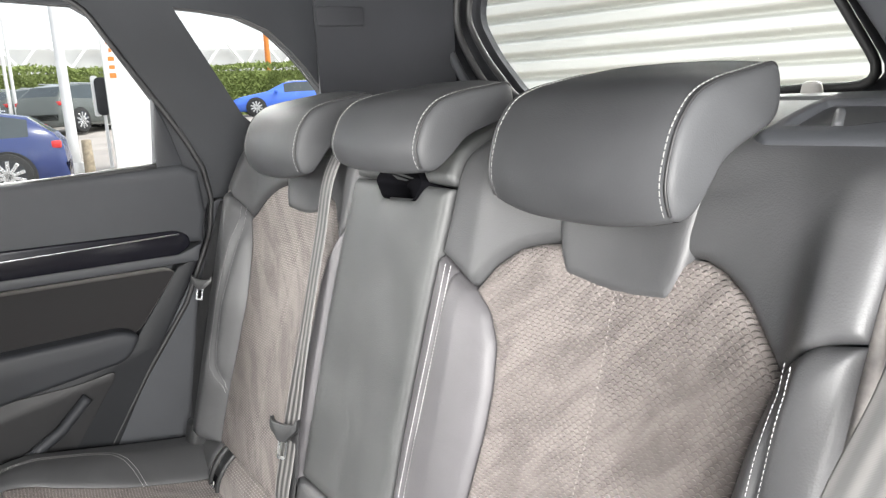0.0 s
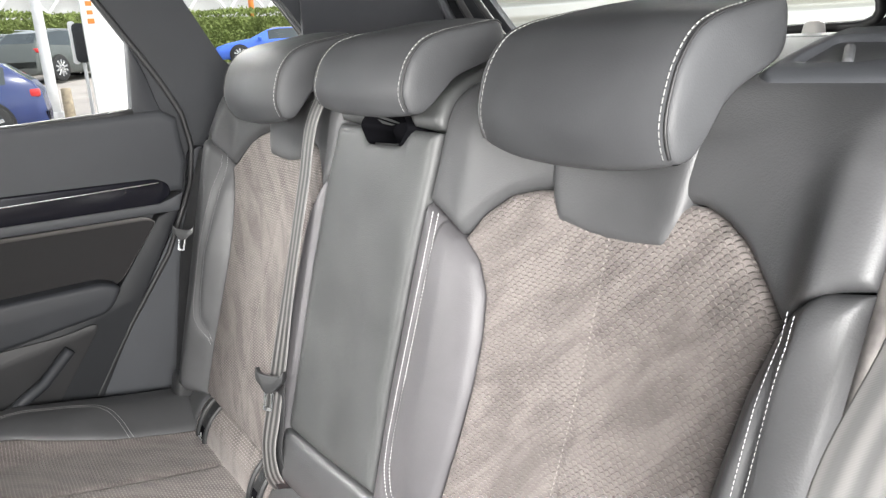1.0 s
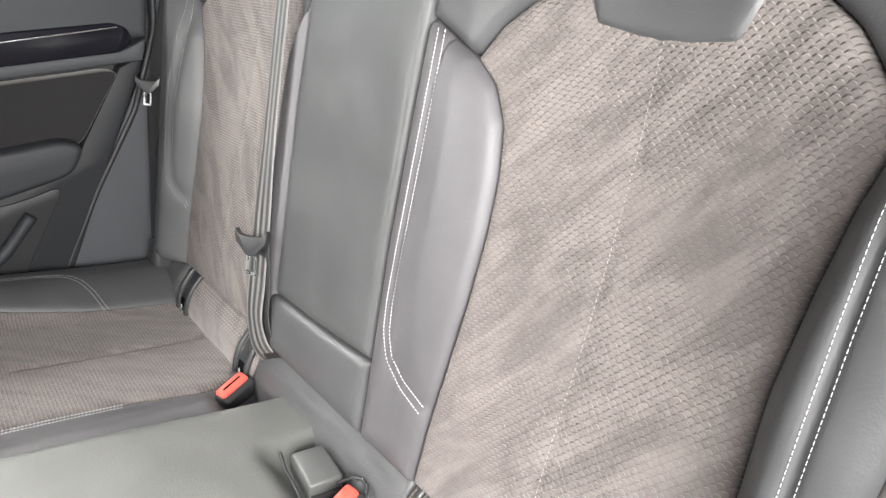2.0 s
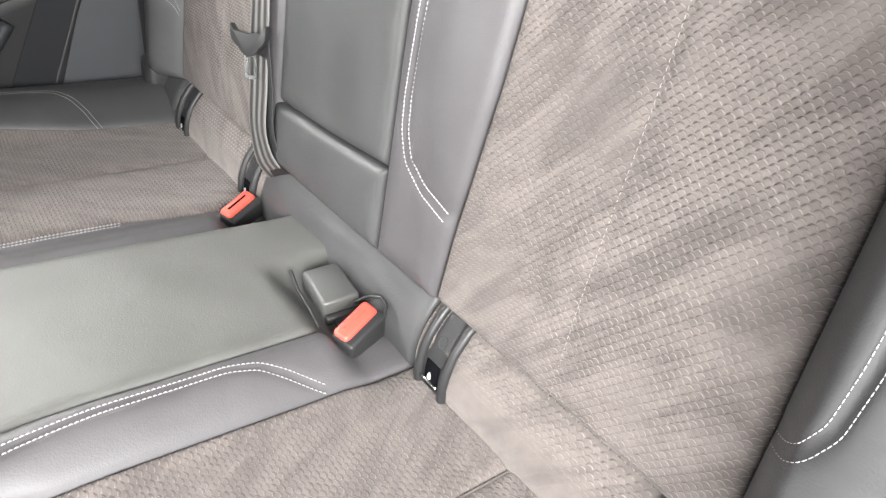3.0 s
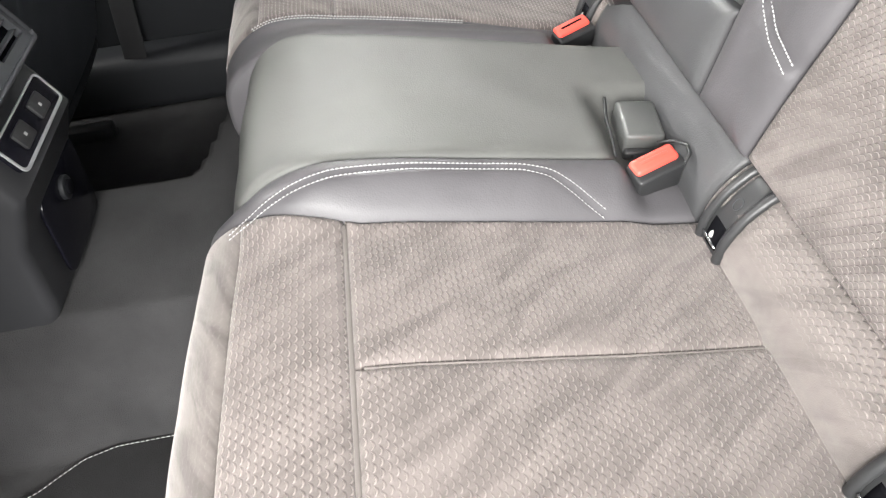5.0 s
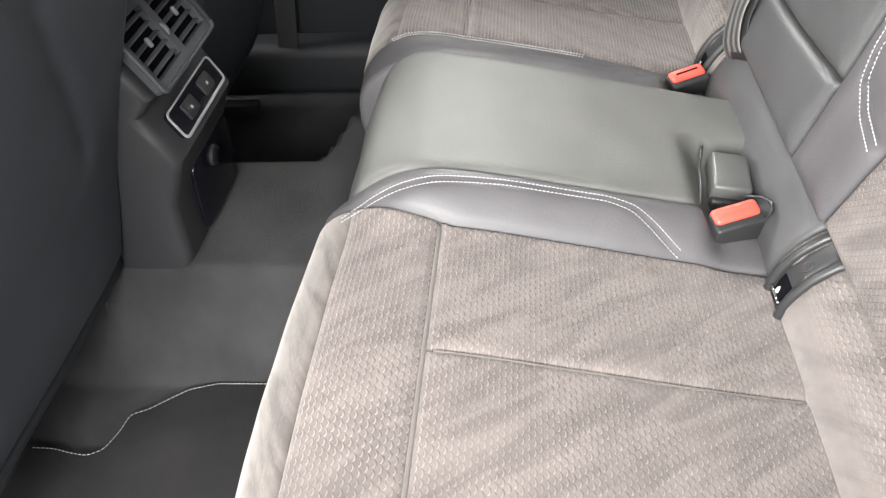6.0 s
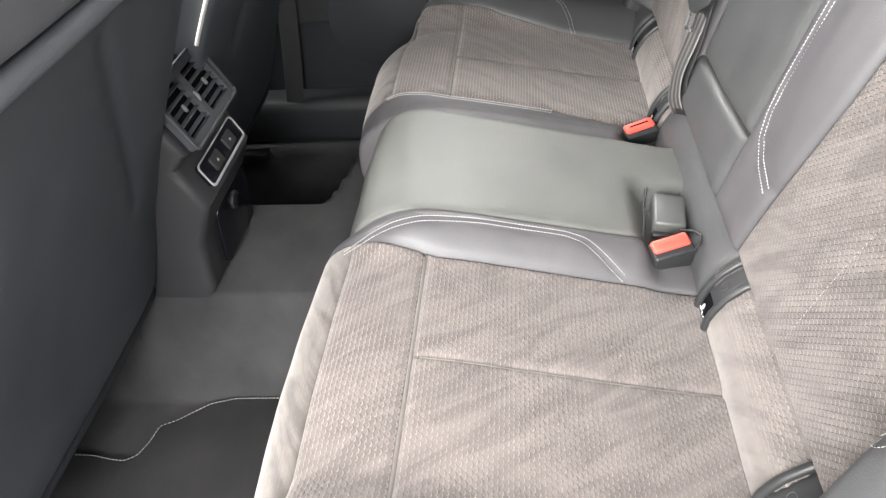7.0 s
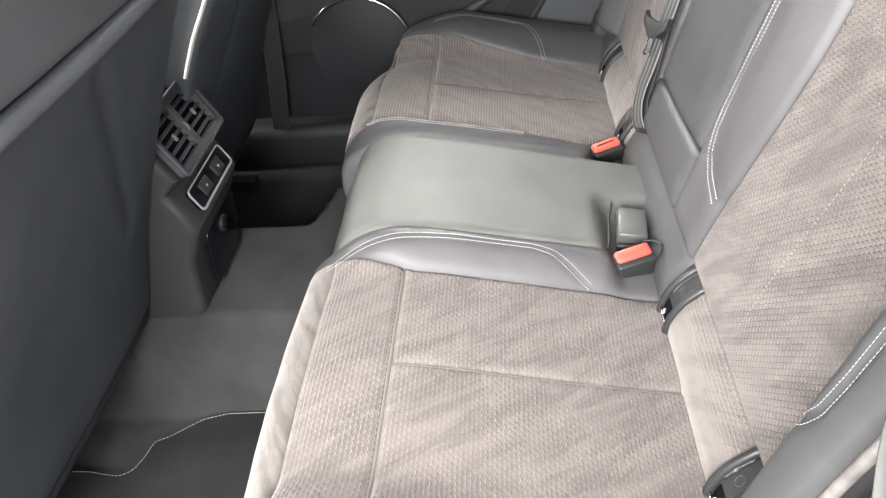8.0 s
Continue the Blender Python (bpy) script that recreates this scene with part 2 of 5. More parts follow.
def curve(knots):
    """A smooth function through (parameter, value...) knots."""
    k = np.array(knots, float)
    t, v = k[:, 0], k[:, 1:]
    order = np.argsort(t)
    t, v = t[order], v[order]
    d = np.gradient(v, t, axis=0) if len(t) > 2 else np.repeat((v[1:] - v[:1]) / (t[1] - t[0]), 2, 0)

    def f(p):
        p = np.clip(np.asarray(p, float), t[0], t[-1])
        i = np.clip(np.searchsorted(t, p, side="right") - 1, 0, len(t) - 2)
        w = (t[i + 1] - t[i])
        s = ((p - t[i]) / w)[..., None]
        w = w[..., None]
        a = v[i] * (2 * s**3 - 3 * s**2 + 1) + d[i] * w * (s**3 - 2 * s**2 + s)
        a = a + v[i + 1] * (3 * s**2 - 2 * s**3) + d[i + 1] * w * (s**3 - s**2)
        return a[..., 0] if v.shape[1] == 1 else a
    return f


def lines(knots):
    k = sorted(knots)
    return lambda p: np.interp(p, [a for a, _ in k], [b for _, b in k])


def thing(name, label, category, group="", kind="", at=(0, 0, 0)):
    ob = new(name)
    ob.location = at
    ob.empty_display_size = 0.05
    return tagged(ob, label, category, group, kind)


def mesh_part(name, verts, faces, mat, parent=None, label="", smooth=True, uvs=None):
    me = bpy.data.meshes.new(name)
    me.from_pydata([tuple(map(float, v)) for v in verts], [], faces)
    if uvs is not None:
        layer = me.uv_layers.new(name="UVMap")
        idx = np.empty(len(me.loops), int)
        me.loops.foreach_get("vertex_index", idx)
        layer.data.foreach_set("uv", np.asarray(uvs, np.float32)[idx].ravel())
    me.materials.append(mat)
    if smooth:
        me.polygons.foreach_set("use_smooth", [True] * len(me.polygons))
    bm = bmesh.new()
    bm.from_mesh(me)
    bmesh.ops.recalc_face_normals(bm, faces=bm.faces)
    bm.to_mesh(me)
    bm.free()
    ob = new(name, me)
    if parent is not None:
        ob.parent = parent
        ob.matrix_parent_inverse = Matrix.Translation(parent.location).inverted() if parent.type == "EMPTY" else Matrix()
    if label:
        ob["label"] = label
    return ob


def part(name, bm, mat, parent=None, label="", smooth=False):
    me = bpy.data.meshes.new(name)
    bmesh.ops.recalc_face_normals(bm, faces=bm.faces)
    bm.to_mesh(me)
    bm.free()
    me.materials.append(mat)
    if smooth:
        me.polygons.foreach_set("use_smooth", [True] * len(me.polygons))
        me.set_sharp_from_angle(angle=radians(40))
    ob = new(name, me)
    if parent is not None:
        ob.parent = parent
        ob.matrix_parent_inverse = Matrix.Translation(parent.location).inverted() if parent.type == "EMPTY" else Matrix()
    if label:
        ob["label"] = label
    return ob


def block(size, m=Matrix(), bevel=0.0, segments=2):
    """A box of that size, its edges rounded, at the pose m."""
    bm = bmesh.new()
    bmesh.ops.create_cube(bm, size=1, matrix=Matrix.Diagonal((*size, 1)))
    if bevel:
        bmesh.ops.bevel(bm, geom=bm.edges[:], offset=min(bevel, min(size) * 0.49), segments=segments, profile=0.5, affect="EDGES", clamp_overlap=True)
    bmesh.ops.transform(bm, matrix=m, verts=bm.verts)
    return bm


def rod(r, length, m=Matrix(), n=16, r2=None, bevel=0.0):
    bm = bmesh.new()
    bmesh.ops.create_cone(bm, cap_ends=True, segments=n, radius1=r, radius2=r if r2 is None else r2, depth=length)
    if bevel:
        rim = [e for e in bm.edges if abs(e.verts[0].co.z - e.verts[1].co.z) < 1e-6]
        bmesh.ops.bevel(bm, geom=rim, offset=bevel, segments=2, profile=0.5, affect="EDGES")
    bmesh.ops.transform(bm, matrix=m, verts=bm.verts)
    return bm


def prism(outline, depth, m=Matrix(), bevel=0.0, segments=2):
    """A flat outline in x and y, made thick along z, its rims rounded."""
    bm = bmesh.new()
    f = bm.faces.new([bm.verts.new((x, y, 0)) for x, y in outline])
    top = bmesh.ops.extrude_face_region(bm, geom=[f])
    bmesh.ops.translate(bm, vec=(0, 0, depth), verts=[v for v in top["geom"] if isinstance(v, bmesh.types.BMVert)])
    if bevel:
        rim = [e for e in bm.edges if abs(e.verts[0].co.z - e.verts[1].co.z) < 1e-6]
        bmesh.ops.bevel(bm, geom=rim, offset=bevel, segments=segments, profile=0.5, affect="EDGES", clamp_overlap=True)
    bmesh.ops.transform(bm, matrix=m, verts=bm.verts)
    return bm


def side_pose(x):
    """Outlines drawn as (y, z) stand upright on the plane of that x, their thickness towards +x."""
    return Matrix(((0, 0, 1, x), (1, 0, 0, 0), (0, 1, 0, 0), (0, 0, 0, 1)))


def back_pose(y):
    """Outlines drawn as (x, z) stand upright on the plane of that y, their thickness towards -y."""
    return Matrix(((1, 0, 0, 0), (0, 0, -1, y), (0, 1, 0, 0), (0, 0, 0, 1)))


def rounded(outline, r, n=5):
    """The outline with its corners rounded."""
    out, k = [], len(outline)
    for i in range(k):
        p, a, b = Vector(outline[i]), Vector(outline[i - 1]), Vector(outline[(i + 1) % k])
        u, w = a - p, b - p
        d = min(r, u.length * 0.45, w.length * 0.45)
        s, e = p + u.normalized() * d, p + w.normalized() * d
        for j in range(n + 1):
            t = j / n
            out.append(tuple(s * (1 - t) ** 2 + p * 2 * t * (1 - t) + e * t**2))
    return out


def smooth_loop(points, per=6):
    """A closed smooth outline through the points."""
    out, k = [], len(points)
    P = [np.array(p, float) for p in points]
    for i in range(k):
        a, b, c, d = P[i - 1], P[i], P[(i + 1) % k], P[(i + 2) % k]
        for j in range(per):
            t = j / per
            out.append(tuple(0.5 * (2 * b + (c - a) * t + (2 * a - 5 * b + 4 * c - d) * t**2 + (3 * b - a - 3 * c + d) * t**3)))
    return out


def holed(outer, holes, depth, m, bevel=0.0):
    """A slab of that outline with openings right through it."""
    bm = bmesh.new()
    edges = []
    for loop in (outer, *holes):
        vs = [bm.verts.new((x, y, 0)) for x, y in loop]
        edges += [bm.edges.new((vs[i], vs[(i + 1) % len(vs)])) for i in range(len(vs))]
    bmesh.ops.triangle_fill(bm, use_beauty=True, use_dissolve=False, edges=edges)
    made = bmesh.ops.extrude_face_region(bm, geom=bm.faces[:])
    bmesh.ops.translate(bm, vec=(0, 0, depth), verts=[v for v in made["geom"] if isinstance(v, bmesh.types.BMVert)])
    bmesh.ops.transform(bm, matrix=m, verts=bm.verts)
    return bm


def tube_mesh(points, r, n=8):
    """A round cord along the points."""
    P = [Vector(p) for p in points]
    verts, faces = [], []
    for i, p in enumerate(P):
        d = (P[min(i + 1, len(P) - 1)] - P[max(i - 1, 0)]).normalized()
        a = d.cross(Vector((0.3, 0.5, 0.81))).normalized()
        b = d.cross(a)
        for j in range(n):
            t = 2 * math.pi * j / n
            verts.append(p + (a * math.cos(t) + b * math.sin(t)) * r)
    for i in range(len(P) - 1):
        for j in range(n):
            faces.append((i * n + j, i * n + (j + 1) % n, (i + 1) * n + (j + 1) % n, (i + 1) * n + j))
    faces += [tuple(range(n)), tuple(range((len(P) - 1) * n, len(P) * n))]
    return verts, faces


class Cover:
    """An upholstered surface: a profile in y and z, run along x, with a relief of its own."""

    def __init__(self, knots, relief=None, mirror=1, bow=None):
        self.f = curve(knots)
        self.relief, self.mirror, self.bow = relief, mirror, bow

    def place(self, a, p, h):
        a, p = np.asarray(a, float), np.asarray(p, float)
        c = self.f(p)
        d = self.f(p + 0.002) - self.f(p - 0.002)
        d = d / np.maximum(np.linalg.norm(d, axis=-1, keepdims=True), 1e-9)
        n = np.stack([-d[..., 1], d[..., 0]], -1)
        if self.relief:
            h = h + self.relief(a, p)
        q = c + n * np.asarray(h)[..., None]
        if self.bow:
            q = q + np.stack([self.bow(a, p), np.zeros(np.shape(a))], -1)
        return np.stack([a * self.mirror, q[..., 0], q[..., 1]], -1)


def spaced(n):
    """Steps from 0 to 1, closer together near the ends."""
    t = np.linspace(0, 1, n)
    return 0.45 * t + 0.55 * (0.5 - 0.5 * np.cos(np.pi * t))


def quilt(name, parent, mat, cover, bot, top, left, right, puff=0.006, roll=0.014, grooves=(), nu=36, nv=44, skirt=0.02, label="", wave=0.0012, sink=0.003, run=1.0):
    """A sewn panel on a cover: bot and top give the profile's parameter for u from 0 to 1, left and right give x for a parameter.
    Its rim dips into the seam, and it is thick. run: metres of cloth for one step of the parameter."""
    u, v = np.meshgrid(spaced(nu), spaced(nv), indexing="ij")
    p = bot(u) * (1 - v) + top(u) * v
    a = left(p) * (1 - u) + right(p) * u
    ring = [(i, 0) for i in range(nu)] + [(nu - 1, j) for j in range(1, nv)] + [(i, nv - 1) for i in range(nu - 2, -1, -1)] + [(0, j) for j in range(nv - 2, 0, -1)]
    ra, rp = np.array([a[i] for i in ring]), np.array([p[i] for i in ring])
    seg = np.stack([ra, rp], -1)
    nxt = np.roll(seg, -1, 0)
    pts = np.stack([a.ravel(), p.ravel()], -1)

    def dist(pts, s, e):
        w = e - s
        l2 = np.maximum((w**2).sum(-1), 1e-12)
        t = np.clip(((pts[:, None] - s[None]) * w[None]).sum(-1) / l2, 0, 1)
        return np.sqrt((((s[None] + w[None] * t[..., None]) - pts[:, None]) ** 2).sum(-1)).min(1)
    d = dist(pts, seg, nxt).reshape(a.shape)
    k = np.clip(d / roll, 0, 1)
    h = puff * np.sqrt(np.maximum(0, 1 - (1 - k) ** 2)) - sink * np.exp(-((d / 0.004) ** 2))
    for path, depth, width in grooves:
        g = np.array(path, float)
        h = h - depth * np.exp(-((dist(pts, g[:-1], g[1:]).reshape(a.shape) / width) ** 2))
    if wave:
        soft = np.array([noise.noise((x * 14, y * 14, 3.1 * len(name))) for x, y in pts]).reshape(a.shape)
        h = h + wave * soft * k
    q = cover.place(a, p, h).reshape(-1, 3)
    low = cover.place(ra, rp, np.full(len(ra), -sink - skirt))
    verts = np.concatenate([q, low])
    faces = [(i * nv + j, (i + 1) * nv + j, (i + 1) * nv + j + 1, i * nv + j + 1) for i in range(nu - 1) for j in range(nv - 1)]
    n0, m = nu * nv, len(ring)
    for i in range(m):
        a0, a1 = ring[i], ring[(i + 1) % m]
        faces.append((a0[0] * nv + a0[1], a1[0] * nv + a1[1], n0 + (i + 1) % m, n0 + i))
    uvs = np.concatenate([pts, np.stack([ra, rp], -1)]) * np.array([1.0, run])
    return mesh_part(name, verts, faces, mat, parent, label, True, uvs)


def resample(path, step):
    P = np.array(path, float)
    s = np.concatenate([[0], np.cumsum(np.linalg.norm(np.diff(P, axis=0), axis=1))])
    t = np.arange(0, s[-1], step)
    return np.stack([np.interp(t, s, P[:, i]) for i in range(P.shape[1])], -1)


def sew(parent, cover, path, height, rows=(-0.0036, 0.0036), length=0.0037, pitch=0.0047, thick=0.00105, mat=None, name="stitching"):
    """Rows of short thread stitches along a path on a cover. height: of the leather above the cover."""
    fine = resample(path, 0.002)
    if len(fine) > 12:
        kern = np.ones(7) / 7
        pad = np.pad(fine, ((3, 3), (0, 0)), "edge")
        fine = np.stack([np.convolve(pad[:, i], kern, "valid") for i in range(2)], -1)
    tang = np.gradient(fine, axis=0)
    tang /= np.maximum(np.linalg.norm(tang, axis=1, keepdims=True), 1e-9)
    side = np.stack([-tang[:, 1], tang[:, 0]], -1)
    verts, faces = [], []
    for row in rows:
        line = resample(fine + side * row, 0.0005)
        hs = height if callable(height) else (lambda a, p: np.full(np.shape(a), height))
        w = cover.place(line[:, 0], line[:, 1], hs(line[:, 0], line[:, 1]))
        s = np.concatenate([[0], np.cumsum(np.linalg.norm(np.diff(w, axis=0), axis=1))])
        up = cover.place(line[:, 0], line[:, 1], hs(line[:, 0], line[:, 1]) + 0.01) - w
        for s0 in np.arange(0.002, s[-1] - length, pitch):
            A, B, U = [np.array([np.interp(q, s, z[:, i]) for i in range(3)]) for q, z in ((s0, w), (s0 + length, w), (s0, up))]
            U /= np.linalg.norm(U)
            D = (B - A) / max(np.linalg.norm(B - A), 1e-9)
            S = np.cross(D, U) * thick * 0.55
            M, k = (A + B) / 2, len(verts)
            A, B = A - U * 0.0004, B - U * 0.0004
            verts += [A - S * 0.6, A + S * 0.6, M - S, M + S, M + U * thick * 0.7, B - S * 0.6, B + S * 0.6]
            faces += [(k, k + 1, k + 4), (k, k + 4, k + 2), (k + 1, k + 3, k + 4), (k + 5, k + 4, k + 6), (k + 5, k + 2, k + 4), (k + 6, k + 4, k + 3)]
    ob = mesh_part(name, verts, faces, mat or THREAD, parent, "pale grey contrast thread", True)
    ob["kind"] = "stuff"
    return ob


def step(x):
    x = np.clip(x, 0, 1)
    return x * x * (3 - 2 * x)


# ---- the car's shell round the rear bench ----
CABIN = thing("car_interior", "dark grey estate car cabin round the rear bench", "car interior", kind="structure")


def shell(name, bm, mat, label="", smooth=False):
    return part(name, bm, mat, CABIN, label, smooth)


def floor_height(x, y):
    edge = -0.20 - 0.5 * float(step((y + 0.60) / 0.11))
    hump = step((x - edge) / 0.05) * step((0.19 - x) / 0.10)
    return 0.18 * hump + 0.006 * math.sin(9 * x + 5 * y) * 0.3


def carpet_sheet():
    xs, ys = np.linspace(-0.74, 0.74, 260), np.linspace(-1.9, 0.12, 220)
    verts = [(x, y, float(floor_height(x, y))) for x in xs for y in ys]
    n = len(ys)
    faces = [(i * n + j, (i + 1) * n + j, (i + 1) * n + j + 1, i * n + j + 1) for i in range(len(xs) - 1) for j in range(n - 1)]
    return verts, faces


tagged(mesh_part("floor", *carpet_sheet(), CARPET), "charcoal carpeted footwell floor with a raised centre tunnel", "floor", kind="structure")

DOOR_WINDOW = [(-1.25, 0.90), (-0.259, 0.918), (0.049, 0.935), (0.063, 1.074), (-0.045, 1.254), (-0.075, 1.273), (-0.212, 1.28), (-1.25, 1.29)]
QUARTER = [(0.117, 1.275), (0.184, 1.270), (0.261, 1.259), (0.328, 1.231), (0.381, 1.182), (0.416, 1.143), (0.453, 1.092), (0.475, 1.04), (0.27, 1.02), (0.248, 1.04)]
wall_far = holed([(-1.9, -0.05), (0.95, -0.05), (0.95, 1.36), (-1.9, 1.36)], [DOOR_WINDOW, QUARTER], 0.03, side_pose(-0.80))
tagged(part("wall_far", wall_far, TRIM_DARK), "dark far side of the car with door window and quarter window", "wall", kind="structure")
ceiling = block((1.62, 2.9, 0.03), pose(0, -0.5, 1.36))
tagged(part("ceiling", ceiling, HEADLINER), "dark cloth headliner of the car roof", "ceiling", kind="structure")
wall_front = block((1.6, 0.05, 1.0), pose(0, -1.92, 0.45))
tagged(part("wall_front", wall_front, TRIM_DARK), "dark dashboard end of the cabin", "wall", kind="structure")
near_side = holed([(-1.9, -0.05), (0.95, -0.05), (0.95, 1.36), (-1.9, 1.36)],
                  [[(-0.95, 0.06), (-0.2, 0.06), (-0.12, 0.2), (0.1, 0.5), (0.22, 0.75), (0.22, 0.95), (0.05, 1.3), (-0.95, 1.33)],
                   [(-1.85, 0.93), (-1.1, 0.93), (-1.1, 1.3), (-1.5, 1.3)], [(0.22, 1.06), (0.45, 1.06), (0.38, 1.2), (0.15, 1.29)]], 0.04, side_pose(0.76))
tagged(part("wall_near", near_side, TRIM_DARK), "dark near side of the car with the rear door open", "wall", kind="structure")


def pillar_trim(points, thick, x, mat, name, holes=(), label=""):
    return shell(name, holed(points, holes, thick, side_pose(x)), mat, label)


# the grey trim between door edge and seat, the pillar above it, the trim behind the quarter window
pillar_trim(rounded([(-0.165, 0.28), (0.13, 0.76), (0.145, 0.86), (0.5, 0.86), (0.5, 0.2), (-0.19, 0.2)], 0.03), 0.03, -0.765, TRIM, "wheel_arch_trim", label="plain grey plastic trim")
pillar_trim([(0.055, 0.86), (0.55, 0.86), (0.55, 1.35), (-0.12, 1.35), (-0.1, 1.285), (-0.05, 1.262), (0.062, 1.075)], 0.012, -0.766, TRIM_DARK, "pillar_trim",
            [QUARTER])
seal = [(-0.735, y, z) for y, z in ((-0.22, 0.2), (-0.136, 0.334), (-0.035, 0.494), (0.066, 0.633), (0.135, 0.782), (0.148, 0.86), (0.137, 0.932), (0.103, 1.001), (0.062, 1.069), (-0.011, 1.184), (-0.056, 1.258), (-0.09, 1.285), (-0.9, 1.3))]
seal = [tuple(p) for p in resample(seal, 0.02)]
mesh_part("door_seal", *tube_mesh(seal, 0.006), RUBBER, CABIN, "black rubber door seal")
# luggage-side pillar and the tailgate round the rear window
bm = holed([(0, 0.8), (0.37, 0.8), (0.37, 1.37), (0, 1.37)], [], 0.012, Matrix(((0.148, 0, 0.989, -0.746), (0.989, 0, -0.148, 0.44), (0, 1, 0, 0), (0, 0, 0, 1))))
shell("luggage_pillar", bm, DARK_CLOTH, "dark pillar trim beside the rear window")
shell("pillar_trim", prism(rounded([(0.35, 1.36), (0.47, 1.19), (0.496, 1.154), (0.538, 1.093), (0.57, 1.04), (0.80, 0.98), (0.80, 1.36)], 0.03), 0.05, back_pose(0.47), 0.012, 2), TRIM, "dark pillar trim beside the rear window", True)
WINDOW = rounded([(-0.44, 1.045), (-0.565, 1.16), (-0.635, 1.255), (-0.60, 1.345), (0.19, 1.345), (0.29, 1.182), (0.37, 1.055)], 0.05)
shell("tailgate", holed([(-0.82, -0.05), (0.82, -0.05), (0.82, 1.375), (-0.82, 1.375)], [WINDOW], 0.02, back_pose(0.87)), DARK_CLOTH, "dark tailgate round the rear window")


def widened(outline, out):
    """A closed outline pushed outwards by that much."""
    P = np.array(outline)
    d = np.roll(P, -2, 0) - np.roll(P, 2, 0)
    n = np.stack([d[:, 1], -d[:, 0]], -1) / np.maximum(np.linalg.norm(d, axis=1, keepdims=True), 1e-9)
    if np.sum(n * (P - P.mean(0))) < 0:
        n = -n
    return P + n * out


for out, y, thick in ((0.004, 0.815, 0.008), (0.05, 0.81, 0.009), (0.095, 0.80, 0.012)):
    loop = [(x, y, z) for x, z in widened(WINDOW, out) if z < 1.355]
    mesh_part("window_seal", *tube_mesh([*loop, loop[0]], thick), RUBBER if out < 0.06 else TRIM, CABIN, "dark rubber seal round the rear window")
tagged(part("window_rear", block((1.12, 0.004, 0.33), pose(-0.12, 0.86, 1.2)), GLASS), "clear rear window glass", "window", kind="structure").visible_shadow = False
tagged(part("window_quarter", prism(QUARTER, 0.004, side_pose(-0.79)), GLASS), "clear fixed quarter window glass", "window", kind="structure").visible_shadow = False
tagged(part("window_door", prism(DOOR_WINDOW, 0.004, side_pose(-0.785)), GLASS), "clear side window glass of the far rear door", "window", kind="structure").visible_shadow = False

shell("coat_hook", block((0.012, 0.12, 0.046), pose(-0.726, 0.50, 1.262, 0, 0, -8), 0.005), DARK_CLOTH, "dark recessed hook in the pillar", True)

# luggage cover behind the seats, the tailgate's lower trim and its round knob
cover_ob = thing("luggage_cover", "dark grey luggage cover behind the rear backrests", "luggage cover")
part("cover_board", block((1.36, 0.34, 0.025), pose(0, 0.64, 1.015), 0.01), TRIM, cover_ob, smooth=True)
part("cover_lip", block((1.3, 0.07, 0.05), pose(0, 0.785, 1.018), 0.012), TRIM_LIGHT, cover_ob, "lighter grey rear lip", smooth=True)
part("knob", rod(0.018, 0.026, pose(0.278, 0.785, 1.048), 24, 0.013, 0.005), PALE_TRIM, cover_ob, "rounded grey knob", smooth=True)

# ---- far rear door ----
door = thing("door_far", "closed dark grey rear door with gloss black strip and suede insert", "car door", kind="structure")
part("upper_trim", prism([(-1.3, 0.80), (0.118, 0.768), (0.132, 0.83), (0.125, 0.925), (0.09, 0.945), (-1.3, 0.91)], 0.045, side_pose(-0.77), 0.016, 3), TRIM, door, "grey soft-touch upper trim", True)
part("gloss_strip", prism(rounded([(-1.3, 0.755), (0.06, 0.748), (0.088, 0.765), (0.085, 0.79), (0.06, 0.803), (-1.3, 0.825)], 0.012), 0.05, side_pose(-0.77), 0.004), GLOSS, door, "gloss black trim strip", True)
part("light_strip", block((0.003, 1.3, 0.0035), pose(-0.7185, -0.585, 0.782, 1.1), 0.001), CHROME, door, "thin bright line along the strip", True)
part("strip_rim", prism([(-1.3, 0.735), (0.10, 0.728), (0.112, 0.768), (0.09, 0.76), (0.06, 0.75), (-1.3, 0.757)], 0.052, side_pose(-0.77), 0.006), TRIM, door, "", True)
part("suede_insert", prism(rounded([(-1.3, 0.728), (0.03, 0.718), (0.05, 0.712), (-0.035, 0.60), (-0.06, 0.585), (-1.3, 0.60)], 0.012), 0.045, side_pose(-0.77), 0.006, 2), DOOR_SUEDE, door, "dark suede insert", True)
arm = rounded([(-1.3, 0.595), (-0.08, 0.612), (-0.045, 0.595), (-0.075, 0.545), (-0.35, 0.505), (-1.3, 0.50)], 0.03, 6)
part("armrest", prism(arm, 0.085, side_pose(-0.77), 0.03, 4), TRIM_DARK, door, "padded dark armrest", True)
part("lower_panel", prism([(-1.3, 0.52), (-0.06, 0.56), (-0.04, 0.59), (0.055, 0.72), (0.10, 0.735), (0.10, 0.72), (0.0, 0.545), (-0.155, 0.27), (-0.2, 0.12), (-1.3, 0.12)], 0.04, side_pose(-0.77), 0.012, 2), DOOR_LOW, door, "", True)
# thin near-black sheet: the shade inside the pocket put into its colour
part("pocket_shade", prism(rounded([(-1.2, 0.49), (-0.17, 0.505), (-0.09, 0.52), (-0.20, 0.36), (-0.28, 0.315), (-1.2, 0.29)], 0.03), 0.006, side_pose(-0.732), 0.002), RUBBER, door, "dark sheet in place of the shade inside the door pocket", True)
